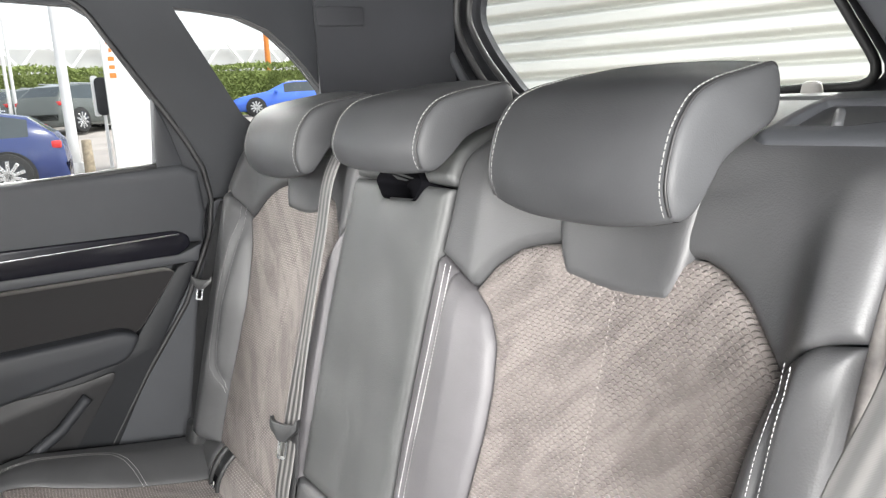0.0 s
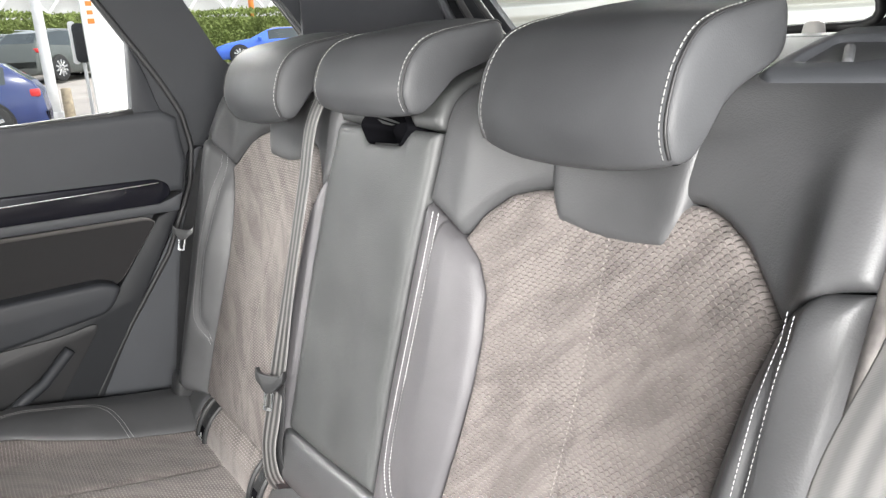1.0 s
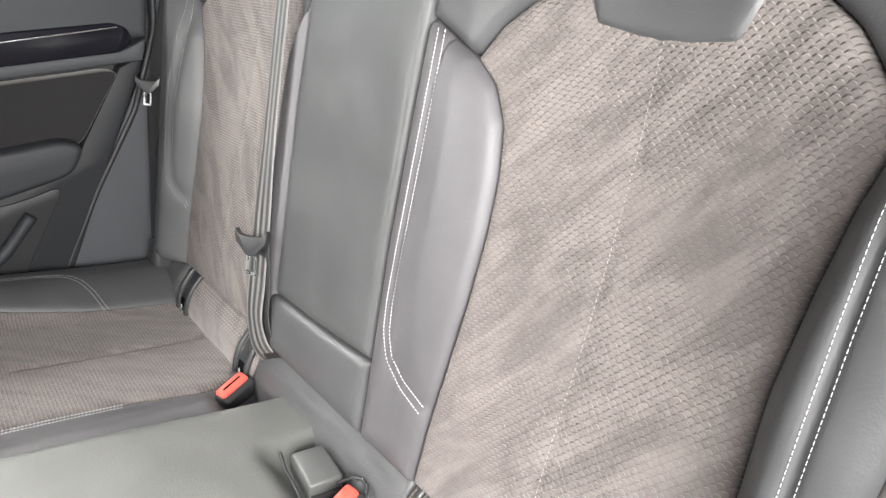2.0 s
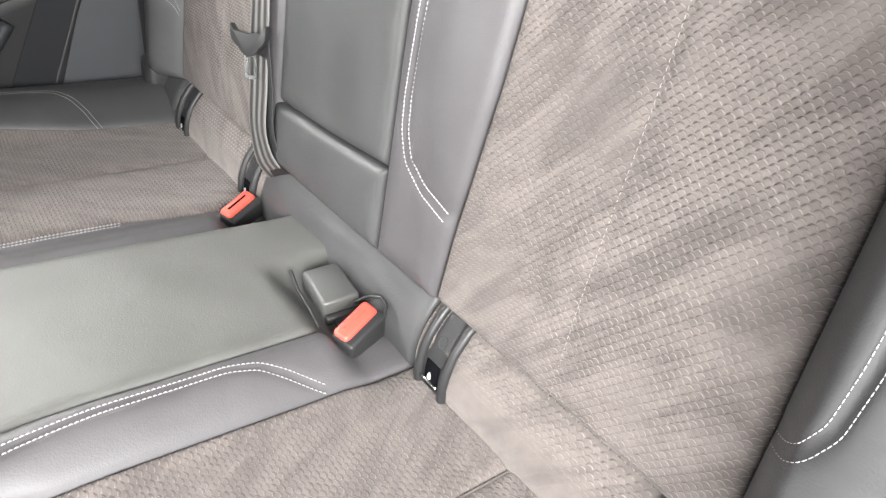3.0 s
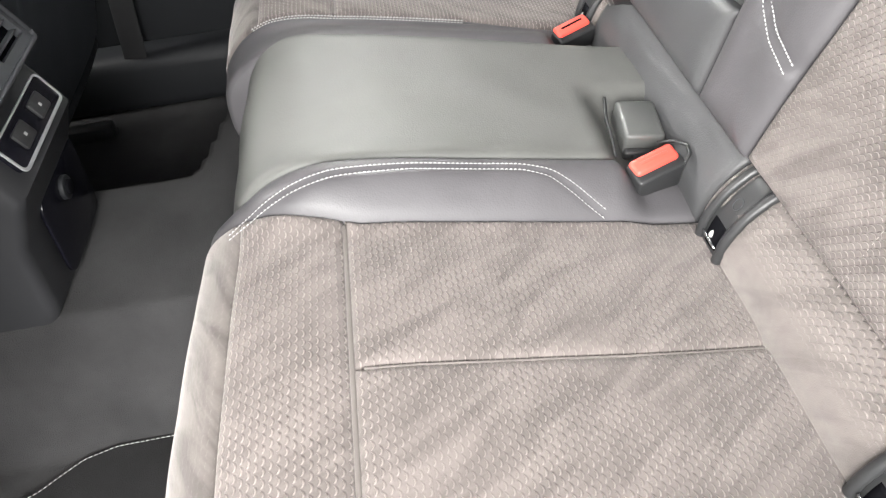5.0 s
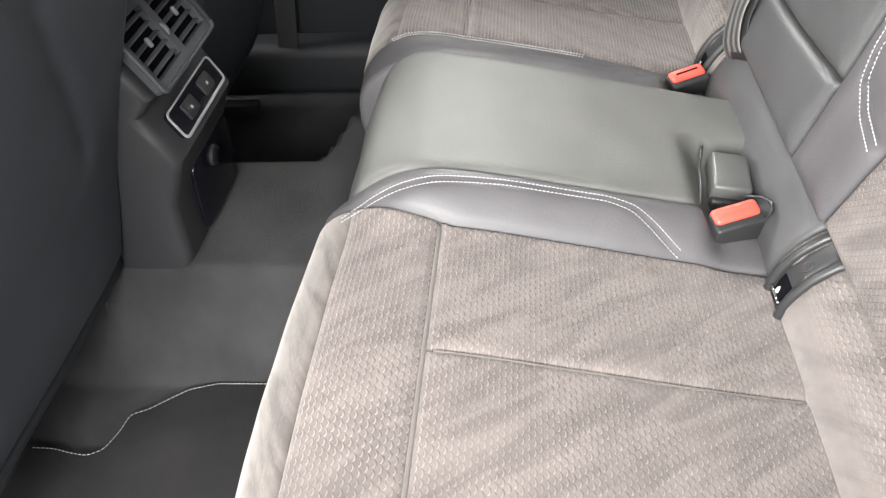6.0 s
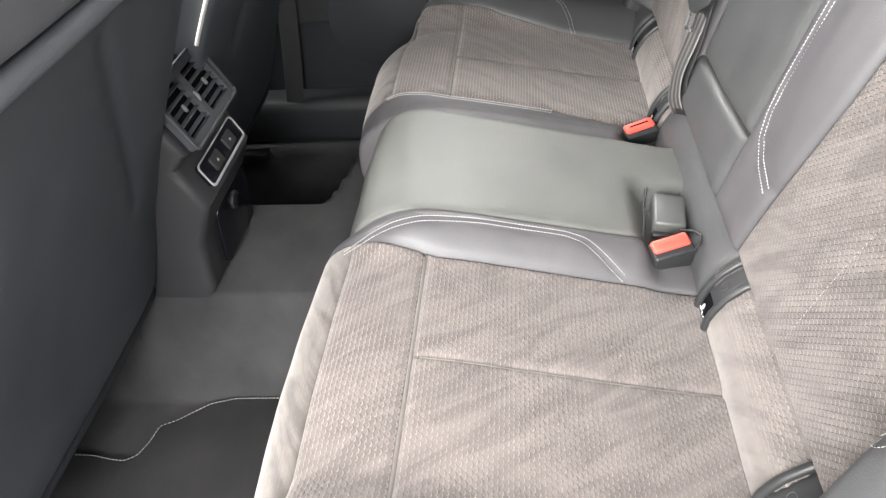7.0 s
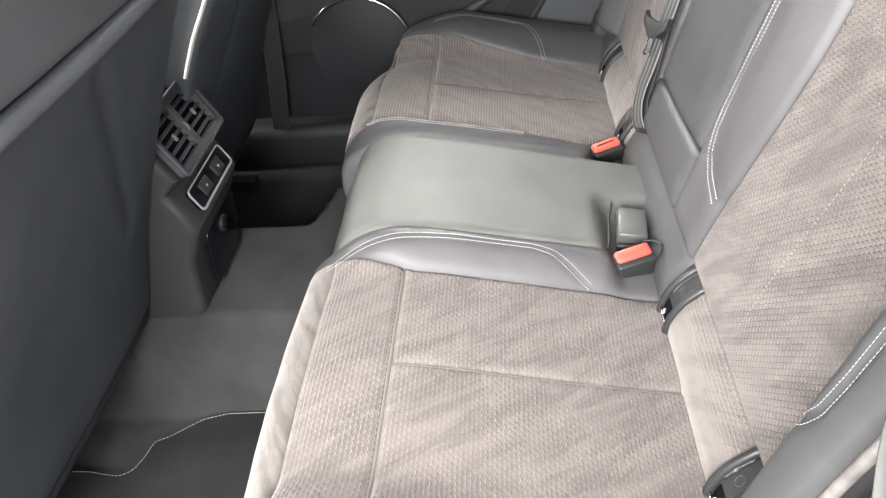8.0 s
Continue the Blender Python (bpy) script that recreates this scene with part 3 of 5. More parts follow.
rim = resample([(-0.715, y, z) for y, z in ((-0.42, 0.345), (-0.36, 0.35), (-0.30, 0.37), (-0.22, 0.42), (-0.16, 0.48))], 0.01)
mesh_part("pocket_edge", *tube_mesh(rim, 0.012, 10), TRIM_DARK, door, "rounded edge of the door pocket")
part("window_corner", prism([(0.036, 0.925), (0.1, 0.925), (0.075, 1.02), (0.05, 1.085)], 0.035, side_pose(-0.77), 0.006), TRIM_DARK, door, "black plastic corner of the window", True)
belt_line = [(-0.738, -1.25, 0.912), (-0.738, -0.262, 0.927), (-0.738, 0.05, 0.944)]
mesh_part("window_strip", *tube_mesh(resample(belt_line, 0.03), 0.008), RUBBER, door, "black rubber strip under the glass")
speaker = resample([(-0.712, -0.55 + 0.13 * math.cos(a), 0.31 + 0.13 * math.sin(a)) for a in np.linspace(-1.2, 2.6, 50)], 0.01)
mesh_part("speaker_ring", *tube_mesh(speaker, 0.004), CHROME, door, "thin bright loudspeaker ring")
part("speaker_grille", prism([(-0.55 + 0.125 * math.cos(a), 0.31 + 0.125 * math.sin(a)) for a in np.linspace(0, 6.2832, 40)[:-1]], 0.012, side_pose(-0.728), 0.004), DOOR_LOW, door, "round dark grille", True)
part("sill", block((0.10, 1.5, 0.13), pose(-0.71, -0.6, 0.06), 0.03, 4), DOOR_LOW, door, "dark plastic door sill", True)

# ---- rear backrests ----
BACK = [(0.30, 0.0441, 0.30), (0.36, 0.0601, 0.36), (0.45, 0.084, 0.45), (0.60, 0.1239, 0.60), (0.75, 0.1638, 0.75), (0.90, 0.2037, 0.90),
        (0.96, 0.2197, 0.96), (0.985, 0.231, 0.979), (1.01, 0.250, 0.992), (1.04, 0.277, 1.003), (1.08, 0.315, 1.015), (1.14, 0.372, 1.029), (1.22, 0.45, 1.040)]


def dish(a, p):
    hollow = np.clip(1 - ((a - 0.385) / 0.205) ** 2, 0, 1)
    return -0.03 * hollow * step((p - 0.40) / 0.40) * step((1.04 - p) / 0.06)


XL = lines([(0.34, 0.207), (0.36, 0.209), (0.43, 0.216), (0.50, 0.226), (0.59, 0.236), (0.66, 0.240), (0.72, 0.239), (0.77, 0.232), (0.804, 0.215), (0.826, 0.189), (1.2, 0.189)])
XR = lines([(0.34, 0.562), (0.46, 0.560), (0.55, 0.558), (0.65, 0.556), (0.72, 0.563), (0.78, 0.572), (0.828, 0.586), (1.2, 0.586)])
OUTER = lines([(0.34, 0.632), (0.5, 0.638), (0.60, 0.644), (0.70, 0.650), (0.79, 0.655), (0.87, 0.658), (0.97, 0.656), (1.2, 0.65)])


def back_relief(a, p):
    """The hollow of the insert, and the outer bolster standing out beside it."""
    return dish(a, p) + 0.034 * step((a - XR(p) + 0.004) / 0.04) * step((1.03 - p) / 0.17)


def straight(x):
    return lambda p: x + 0.0 * np.asarray(p)


def in_u(knots, a0, a1):
    return lines([((a - a0) / (a1 - a0), p) for a, p in knots])


def backrest(mirror, inner, label):
    ob = thing("backrest", label, "backrest", "rear backrests", at=(0.385 * mirror, 0.2, 0.36))
    c = Cover(BACK, back_relief, mirror)
    inset_top = in_u([(0.189, 0.826), (0.20, 0.842), (0.213, 0.861), (0.243, 0.886), (0.275, 0.896), (0.311, 0.902), (0.482, 0.908), (0.509, 0.900), (0.535, 0.884), (0.556, 0.861), (0.570, 0.843), (0.586, 0.828)], 0.189, 0.586)
    seam = [[(0.386, 0.36), (0.389, 0.6), (0.386, 0.88)]]
    quilt("seat_insert", ob, SUEDE, c, lambda u: 0.362 + 0 * u, inset_top, XL, XR, 0.007, 0.02, [(seam[0], 0.003, 0.0035)], 64, 70, label="embossed grey suede insert")
    stitch_path = [(0.148, 0.852), (0.144, 0.78), (0.139, 0.70), (0.134, 0.62), (0.131, 0.55), (0.134, 0.516), (0.146, 0.490), (0.178, 0.471), (0.222, 0.459)]
    off = 0.0 if mirror > 0 else 0.067
    path2 = [(a + off * np.clip((0.222 - a) / 0.09, 0, 1), p) for a, p in stitch_path]
    top_in = float(inner(0.856))
    quilt("inner_bolster", ob, LIT_LEATHER, c, lambda u: 0.36 + 0 * u, in_u([(0, 0.858), (0.3, 0.848), (1.0, 0.826)], 0, 1), inner, XL, 0.017, 0.04,
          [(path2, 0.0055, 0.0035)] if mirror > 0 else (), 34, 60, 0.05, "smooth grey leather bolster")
    outer_stitch = [(0.612, 0.853), (0.609, 0.79), (0.607, 0.72), (0.606, 0.64), (0.605, 0.56), (0.602, 0.519), (0.592, 0.496), (0.579, 0.483), (0.562, 0.475)]
    if mirror < 0:
        outer_stitch = [(a - 0.022, p) for a, p in outer_stitch]
    quilt("outer_bolster", ob, LEATHER, c, lambda u: 0.36 + 0 * u, in_u([(0, 0.828), (0.25, 0.852), (0.55, 0.867), (1, 0.874)], 0, 1), XR, OUTER, 0.017, 0.034, [(outer_stitch, 0.0045, 0.0045)], 34, 60, 0.09, "smooth dark leather bolster")
    quilt("shoulder_cover", ob, LEATHER, c, in_u([(top_in, 0.859), (top_in + 0.025, 0.850), (0.189, 0.828), (0.213, 0.863), (0.243, 0.888), (0.275, 0.898), (0.311, 0.904), (0.393, 0.905)], top_in, 0.393), lambda u: 1.20 + 0 * u,
          inner, lines([(0, 0.393), (2, 0.393)]), 0.007, 0.02, (), 40, 44, 0.05, "dark leather shoulder")
    quilt("shoulder_cover", ob, LEATHER, c, in_u([(0.393, 0.905), (0.482, 0.910), (0.509, 0.902), (0.535, 0.886), (0.556, 0.864), (0.586, 0.832), (0.604, 0.854), (0.630, 0.870), (0.655, 0.876)], 0.393, 0.655), lambda u: 1.20 + 0 * u,
          lines([(0, 0.393), (2, 0.393)]), OUTER, 0.007, 0.02, (), 40, 44, 0.07, "dark leather shoulder")
    t_l = lines([(0.86, 0.326), (0.872, 0.314), (0.89, 0.304), (0.91, 0.298), (0.94, 0.293), (1.0, 0.289)])
    t_r = lines([(0.86, 0.448), (0.872, 0.458), (0.89, 0.466), (0.91, 0.470), (0.94, 0.474), (1.0, 0.478)])
    up = Cover(BACK, lambda a, p: dish(a, p) + 0.004, mirror)
    quilt("headrest_apron", ob, LEATHER, up, in_u([(0, 0.868), (0.3, 0.862), (0.7, 0.861), (1, 0.866)], 0, 1), lambda u: 0.99 + 0 * u, t_l, t_r, 0.008, 0.02, (), 30, 30, 0.02, "leather apron under the headrest")
    if mirror > 0:
        sew(ob, c, path2, 0.0165, (-0.0058, 0.0058), thick=0.0014)
    sew(ob, c, outer_stitch, 0.0165, (-0.0046, 0.0046), 0.0033, 0.0046, 0.00065)
    sew(ob, c, seam[0], 0.0060, (0.0,), 0.0034, 0.0060, 0.0009, SOFT_THREAD)
    edge = c.place(np.full(40, 0.0) + OUTER(np.linspace(0.37, 1.02, 40)) + 0.004, np.linspace(0.37, 1.02, 40), np.full(40, -0.006))
    mesh_part("edge_cord", *tube_mesh(edge, 0.006, 8), PIPING, ob, "dark piping along the outer edge")
    ys = [0.075, 0.245, 0.40, 0.40, 0.11]
    zs = [0.37, 1.0, 1.02, 0.40, 0.30]
    side = float(inner(1.0))
    bm = prism(list(zip([y + 0.03 for y in ys], zs)), 0.645 - side - 0.02, side_pose(side + 0.01 if mirror > 0 else -0.635), 0.01)
    part("back_board", bm, CARPET, ob, "dark carpeted rear board", True)
    return ob


NEAR_INNER = lines([(0.36, 0.098), (0.60, 0.098), (0.75, 0.105), (0.87, 0.113), (0.95, 0.122), (1.2, 0.126)])
FAR_INNER = lines([(0.36, 0.172), (0.72, 0.174), (0.85, 0.166), (0.95, 0.148), (1.2, 0.146)])
backrest(1, NEAR_INNER, "grey leather backrest with embossed suede insert beside open door")
backrest(-1, FAR_INNER, "grey leather backrest with embossed suede insert beside closed door")

# latch tray with a thin rib, not a lever, on top of the backrest beside the open door
lever = thing("latch_tray", "moulded plastic latch tray with a thin grey rib", "lever", at=(0.56, 0.36, 1.02))


def tray_relief(a, p):
    """A raised moulded frame round a shallow pocket."""
    pocket = step((a - 0.512) / 0.008) * step((0.655 - a) / 0.008) * step((p - 1.066 - 0.5 * np.clip(a - 0.57, 0, 1)) / 0.010) * step((1.150 - p) / 0.010)
    rise_in = step((p - 1.034) / 0.02) * step((a - 0.492) / 0.012)
    return 0.0075 + 0.004 * rise_in - 0.016 * pocket


top_c = Cover(BACK, tray_relief)
quilt("tray", lever, TRIM, top_c, in_u([(0, 1.050), (0.12, 1.034), (1, 1.038)], 0, 1), lambda u: 1.20 + 0 * u, straight(0.490), straight(0.652), 0.002, 0.006, (), 56, 56, 0.02, "dark moulded tray", 0.0)
part("latch_rib", block((0.009, 0.055, 0.016), pose(0.546, 0.330, 1.024, 12, 0, 24), 0.004, 3), TRIM_LIGHT, lever, "thin grey rib in the tray", True)

# centre backrest with its folding armrest
mid_back = thing("backrest", "grey leather centre backrest with a folding armrest panel", "backrest", at=(-0.03, 0.2, 0.36))
cm = Cover(BACK, lambda a, p: 0.006 + 0 * a)
MID_L = lines([(0.36, -0.166), (0.72, -0.167), (0.85, -0.159), (0.95, -0.141), (1.2, -0.139)])
MID_R = lines([(0.36, 0.093), (0.60, 0.093), (0.75, 0.100), (0.87, 0.108), (0.95, 0.117), (1.2, 0.120)])
quilt("armrest_panel", mid_back, PANEL_LEATHER, cm, in_u([(0, 0.45), (0.5, 0.453), (1, 0.462)], 0, 1), in_u([(0, 0.938), (0.30, 0.939), (0.36, 0.918), (0.70, 0.922), (0.76, 0.941), (1, 0.941)], 0, 1), MID_L, MID_R, 0.007, 0.03, (), 44, 60, 0.05, "plain leather armrest panel", 0.002)
quilt("lower_pad", mid_back, LEATHER, cm, lambda u: 0.362 + 0 * u, in_u([(0, 0.446), (0.5, 0.449), (1, 0.458)], 0, 1), straight(-0.18), straight(0.095), 0.009, 0.03, (), 36, 24, 0.05, "leather lower pad")
quilt("top_pad", mid_back, PANEL_LEATHER, cm, in_u([(0, 0.943), (0.30, 0.944), (0.36, 0.960), (0.70, 0.962), (0.76, 0.946), (1, 0.946)], 0, 1), lambda u: 1.20 + 0 * u, MID_L, MID_R, 0.006, 0.012, (), 36, 24, 0.05, "leather strip above the pull slot")
hexa = rounded([(-0.067, 0.940), (-0.048, 0.959), (0.035, 0.961), (0.060, 0.943), (0.042, 0.919), (-0.038, 0.916)], 0.008)
xs = np.array([h[0] for h in hexa])
zs = np.array([h[1] for h in hexa])
ring = cm.place(xs, zs, np.full(len(xs), -0.045))
deep = cm.place(xs, zs, np.full(len(xs), 0.010))
n = len(xs)
mesh_part("pull_slot", np.concatenate([ring, deep]), [tuple(range(n))] + [(i, (i + 1) % n, n + (i + 1) % n, n + i) for i in range(n)], HOLE, mid_back, "dark pull slot", False)
part("back_board", prism([(0.105, 0.37), (0.275, 1.0), (0.43, 1.02), (0.43, 0.40), (0.14, 0.30)], 0.25, side_pose(-0.155), 0.008), CARPET, mid_back, "dark carpeted rear board", True)

# ---- headrests ----
HEAD = [(0.168, 0.950), (0.160, 0.964), (0.157, 0.982), (0.161, 1.004), (0.172, 1.031), (0.194, 1.055), (0.224, 1.067), (0.262, 1.074), (0.294, 1.079), (0.311, 1.080),
        (0.319, 1.068), (0.319, 1.040), (0.304, 1.026), (0.272, 1.014), (0.242, 1.002), (0.217, 0.985), (0.196, 0.962), (0.183, 0.949)]


def headrest(x, width, dz, label, bulge=0.012, squash=1.0):
    ob = thing("headrest", label, "headrest", "rear headrests", at=(x, 0.25, 0.96 + dz))
    outline = [(y, 1.088 + (z - 1.088) * squash) for y, z in HEAD]
    loop = np.array(smooth_loop(outline, 5))
    mid = np.array([0.235, 1.02])
    n, st = len(loop), np.linspace(-1, 1, 25)
    verts, faces, uvs = [], [], []
    for s in st:
        k = 1 - abs(s) ** 2.6
        for y, z in loop:
            fwd = max(0.0, (0.24 - y) / 0.085)
            y2, z2 = y - bulge * k * fwd, z - 0.012 * k * max(0.0, (1.0 - z) / 0.055) + 0.006 * k * max(0.0, (z - 1.04) / 0.04)
            verts.append((x + s * width / 2, y2, z2 + dz))
    for i in range(len(st) - 1):
        faces += [(i * n + j, i * n + (j + 1) % n, (i + 1) * n + (j + 1) % n, (i + 1) * n + j) for j in range(n)]
    mesh_part("front_cover", verts, faces, HEAD_LEATHER, ob, "smooth dark leather front")
    for side in (-1, 1):
        verts, faces = [], []
        steps = [(1.0, -0.006), (0.985, 0.002), (0.96, 0.005), (0.9, 0.0075), (0.75, 0.010), (0.5, 0.011), (0.2, 0.0115)]
        for k, out in steps:
            verts += [(x + side * (width / 2 + out), mid[0] + (y - mid[0]) * k, mid[1] + (z - mid[1]) * k + dz) for y, z in loop]
        for i in range(len(steps) - 1):
            faces += [(i * n + j, i * n + (j + 1) % n, (i + 1) * n + (j + 1) % n, (i + 1) * n + j) for j in range(n)]
        faces.append(tuple(range((len(steps) - 1) * n, len(steps) * n)))
        mesh_part("side_cover", verts, faces, HEAD_LEATHER, ob, "dark leather side panel")
        line = np.array(smooth_loop(outline, 5))
        thread = Cover([(i / (n + 0.0), y, z) for i, (y, z) in enumerate(line)] + [(1.0, *line[0])])
        run = np.linspace(0.02, 0.53, 80)
        sew_x = x + side * (width / 2 - 0.004)
        verts, faces = [], []
        pts = thread.f(run)
        s = np.concatenate([[0], np.cumsum(np.linalg.norm(np.diff(pts, axis=0), axis=1))])
        for s0 in np.arange(0, s[-1] - 0.005, 0.0066):
            a = np.array([np.interp(s0, s, pts[:, i]) for i in range(2)])
            b = np.array([np.interp(s0 + 0.0050, s, pts[:, i]) for i in range(2)])
            d = (b - a) / np.linalg.norm(b - a)
            up = np.array([d[1], -d[0]])
            up = up if np.dot(up, a - mid) > 0 else -up
            k = len(verts)
            for q in (a, b):
                for lift, w in ((0.0004, 0.0006), (0.0014, 0.0004)):
                    r = q + up * lift
                    verts += [(sew_x - w, r[0], r[1] + dz), (sew_x + w, r[0], r[1] + dz)]
            faces += [(k, k + 1, k + 3, k + 2), (k + 4, k + 5, k + 7, k + 6), (k + 2, k + 3, k + 7, k + 6), (k, k + 2, k + 6, k + 4), (k + 1, k + 3, k + 7, k + 5)]
        st_ob = mesh_part("stitching", verts, faces, FINE_THREAD, ob, "pale grey contrast thread")
        st_ob["kind"] = "stuff"
        crease = [(sew_x + side * 0.0052, mid[0] + (y - mid[0]) * 0.995, mid[1] + (z - mid[1]) * 0.995 + dz) for y, z in pts]
        mesh_part("seam", *tube_mesh(crease, 0.0016, 6), RUBBER, ob, "dark seam beside the stitching")
    for sx in (-0.05, 0.05):
        part("post", rod(0.007, 0.06, pose(x + sx, 0.275, 1.0 + dz, 14), 12), STEEL, ob, "steel headrest post", True)
    return ob


headrest(0.376, 0.232, 0.0, "dark stitched leather headrest above the seat beside open door")
headrest(-0.006, 0.232, -0.004, "dark stitched leather headrest above the centre seat", squash=0.82)
headrest(-0.390, 0.240, -0.006, "dark stitched leather headrest above the seat beside closed door")

# ---- rear cushions ----
SEAT = [(-0.74, -0.470, 0.09), (-0.62, -0.494, 0.20), (-0.55, -0.503, 0.268), (-0.51, -0.497, 0.306), (-0.47, -0.472, 0.332), (-0.42, -0.425, 0.345),
        (-0.345, -0.345, 0.342), (-0.2, -0.2, 0.316), (-0.1, -0.1, 0.295), (0.0, 0.0, 0.277), (0.06, 0.06, 0.268)]
MIDSEAT = [(-0.74, -0.44, 0.09), (-0.62, -0.462, 0.20), (-0.55, -0.468, 0.27), (-0.50, -0.460, 0.32), (-0.46, -0.438, 0.357), (-0.41, -0.398, 0.379),
           (-0.33, -0.33, 0.381), (-0.2, -0.2, 0.361), (-0.1, -0.1, 0.340), (0.0, 0.0, 0.320), (0.06, 0.06, 0.31)]
SUEDE_IN = lines([(-0.8, 0.150), (-0.56, 0.155), (-0.48, 0.161), (-0.44, 0.172), (-0.38, 0.19), (-0.33, 0.201), (0.1, 0.203)])
SUEDE_OUT = lines([(-0.8, 0.672), (-0.6, 0.668), (-0.48, 0.658), (-0.42, 0.648), (-0.3, 0.622), (-0.2, 0.608), (-0.144, 0.600), (-0.08, 0.576), (0.0, 0.562), (0.1, 0.56)])


FAR_IN = lines([(-0.8, 0.19), (-0.56, 0.205), (-0.48, 0.235), (-0.43, 0.257), (-0.37, 0.252), (-0.33, 0.242), (-0.15, 0.241), (-0.05, 0.225), (0.1, 0.215)])
FAR_OUT = lines([(-0.8, 0.685), (-0.50, 0.676), (-0.44, 0.652), (-0.40, 0.632), (-0.34, 0.608), (-0.26, 0.588), (-0.14, 0.570), (0.0, 0.560), (0.1, 0.56)])
NEAR_SIDE = straight(0.139)
FAR_SIDE = lines([(-0.8, 0.150), (-0.42, 0.150), (-0.34, 0.131), (-0.26, 0.121), (0.0, 0.108), (0.1, 0.105)])


def seat_relief(a, p):
    inner = 0.043 * step((0.222 - a) / 0.066) * step((p + 0.48) / 0.13)
    inner = inner * (1 - 0.75 * step((p + 0.062) / 0.04))
    outer = 0.05 * step((a - 0.53) / 0.12) * step((p + 0.52) / 0.1)
    return inner + outer


def far_relief(a, p):
    """The cushion beside the closed door has a rounder front corner."""
    return 0.008 + seat_relief(a, p) - 0.025 * step((0.222 - a) / 0.066) * step((p + 0.48) / 0.13) - 0.065 * step((a - 0.42) / 0.27) * step((-0.28 - p) / 0.22)


def seat_bow(a, p):
    """The front edge of the cushion bows forward in the middle of its width."""
    return 0.10 * np.clip(np.abs(np.asarray(a) - 0.36) - 0.06, 0, 0.4) ** 1.4 * step((-0.36 - np.asarray(p)) / 0.12)


def cushion(mirror, inner, stitch, label):
    ob = thing("seat_cushion", label, "seat cushion", "rear seat cushions", at=(0.385 * mirror, -0.2, 0.0))
    c = Cover(SEAT, seat_relief if mirror > 0 else far_relief, mirror, seat_bow)
    mid = straight(0.371 if mirror > 0 else 0.402)
    edge_in = SUEDE_IN if mirror > 0 else FAR_IN
    rim = SUEDE_OUT if mirror > 0 else FAR_OUT
    quilt("rear_panel", ob, SUEDE_SEAT, c, lambda u: -0.343 + 0 * u, lambda u: 0.036 + 0 * u, edge_in, mid, 0.007, 0.016, (), 40, 60, 0.03, "embossed grey suede panel", 0.0018, 0.001)
    quilt("rear_panel", ob, SUEDE_SEAT, c, lambda u: -0.343 + 0 * u, lambda u: 0.036 + 0 * u, mid, rim, 0.007, 0.016, (), 44, 60, 0.03, "embossed grey suede panel", 0.0018, 0.001)
    quilt("front_panel", ob, SUEDE_SEAT, c, lambda u: -0.448 + 0 * u, lambda u: -0.345 + 0 * u, edge_in, rim, 0.006, 0.016, (), 70, 26, 0.03, "embossed grey suede front panel", 0.0018, 0.0015)
    quilt("front_band", ob, SUEDE_PLAIN, c, lambda u: -0.72 + 0 * u, lambda u: -0.448 + 0 * u, edge_in, rim, 0.006, 0.012, (), 60, 30, 0.03, "plain grey suede front edge", 0.0018, 0.0006)
    quilt("inner_bolster", ob, LIT_LEATHER, c, in_u([(0, -0.72), (1, -0.72)], 0, 1), lambda u: 0.034 + 0 * u, inner, edge_in, 0.005, 0.016, [(stitch, 0.003, 0.0024)], 34, 90, 0.03, "grey leather bolster")
    quilt("outer_bolster", ob, LEATHER, c, lambda u: -0.72 + 0 * u, lambda u: 0.036 + 0 * u, rim, straight(0.70), 0.008, 0.03, (), 24, 60, 0.05, "grey leather bolster")
    run = np.linspace(-0.335, 0.03, 60)
    welt = c.place(np.full(60, float(mid(0.0)) + 0.0012), run, np.full(60, 0.0022))
    mesh_part("welt", *tube_mesh(welt, 0.0016, 8), WELT, ob, "pale suede welt along the seam")
    across = np.linspace(float(edge_in(-0.344)) + 0.004, float(rim(-0.344)) - 0.004, 50)
    mesh_part("welt", *tube_mesh(c.place(across, np.full(50, -0.344), np.full(50, 0.0)), 0.0026, 8), SUEDE_PLAIN, ob, "suede welt along the front seam")
    sew(ob, c, stitch, 0.0064, thick=0.0015 if mirror > 0 else 0.0021)
    outer = [(SUEDE_OUT(p) + 0.013, p) for p in (-0.5, -0.45, -0.4, -0.3, -0.2, -0.144, -0.11, -0.07)]
    sew(ob, c, outer if mirror > 0 else [(0.650, -0.36), (0.655, -0.28), (0.652, -0.20), (0.642, -0.155), (0.622, -0.134), (0.594, -0.118), (0.555, -0.104)], 0.0095)
    part("seat_base", prism([(-0.465, 0.02), (-0.468, 0.15), (-0.40, 0.24), (0.0, 0.22), (0.03, 0.02)], 0.55, side_pose(0.15 if mirror > 0 else -0.70)), TRIM_DARK, ob, "dark base under the cushion")
    return ob


NEAR_STITCH = [(0.186, -0.462), (0.178, -0.425), (0.170, -0.39), (0.164, -0.347), (0.160, -0.278), (0.160, -0.165), (0.166, -0.137), (0.181, -0.110), (0.203, -0.074)]
FAR_STITCH = [(0.236, -0.455), (0.246, -0.43), (0.241, -0.376), (0.231, -0.332), (0.229, -0.286), (0.230, -0.229), (0.229, -0.155)]
cushion(1, NEAR_SIDE, NEAR_STITCH, "grey suede and leather seat cushion beside the open door")
cushion(-1, FAR_SIDE, FAR_STITCH, "grey suede and leather seat cushion beside the closed door")
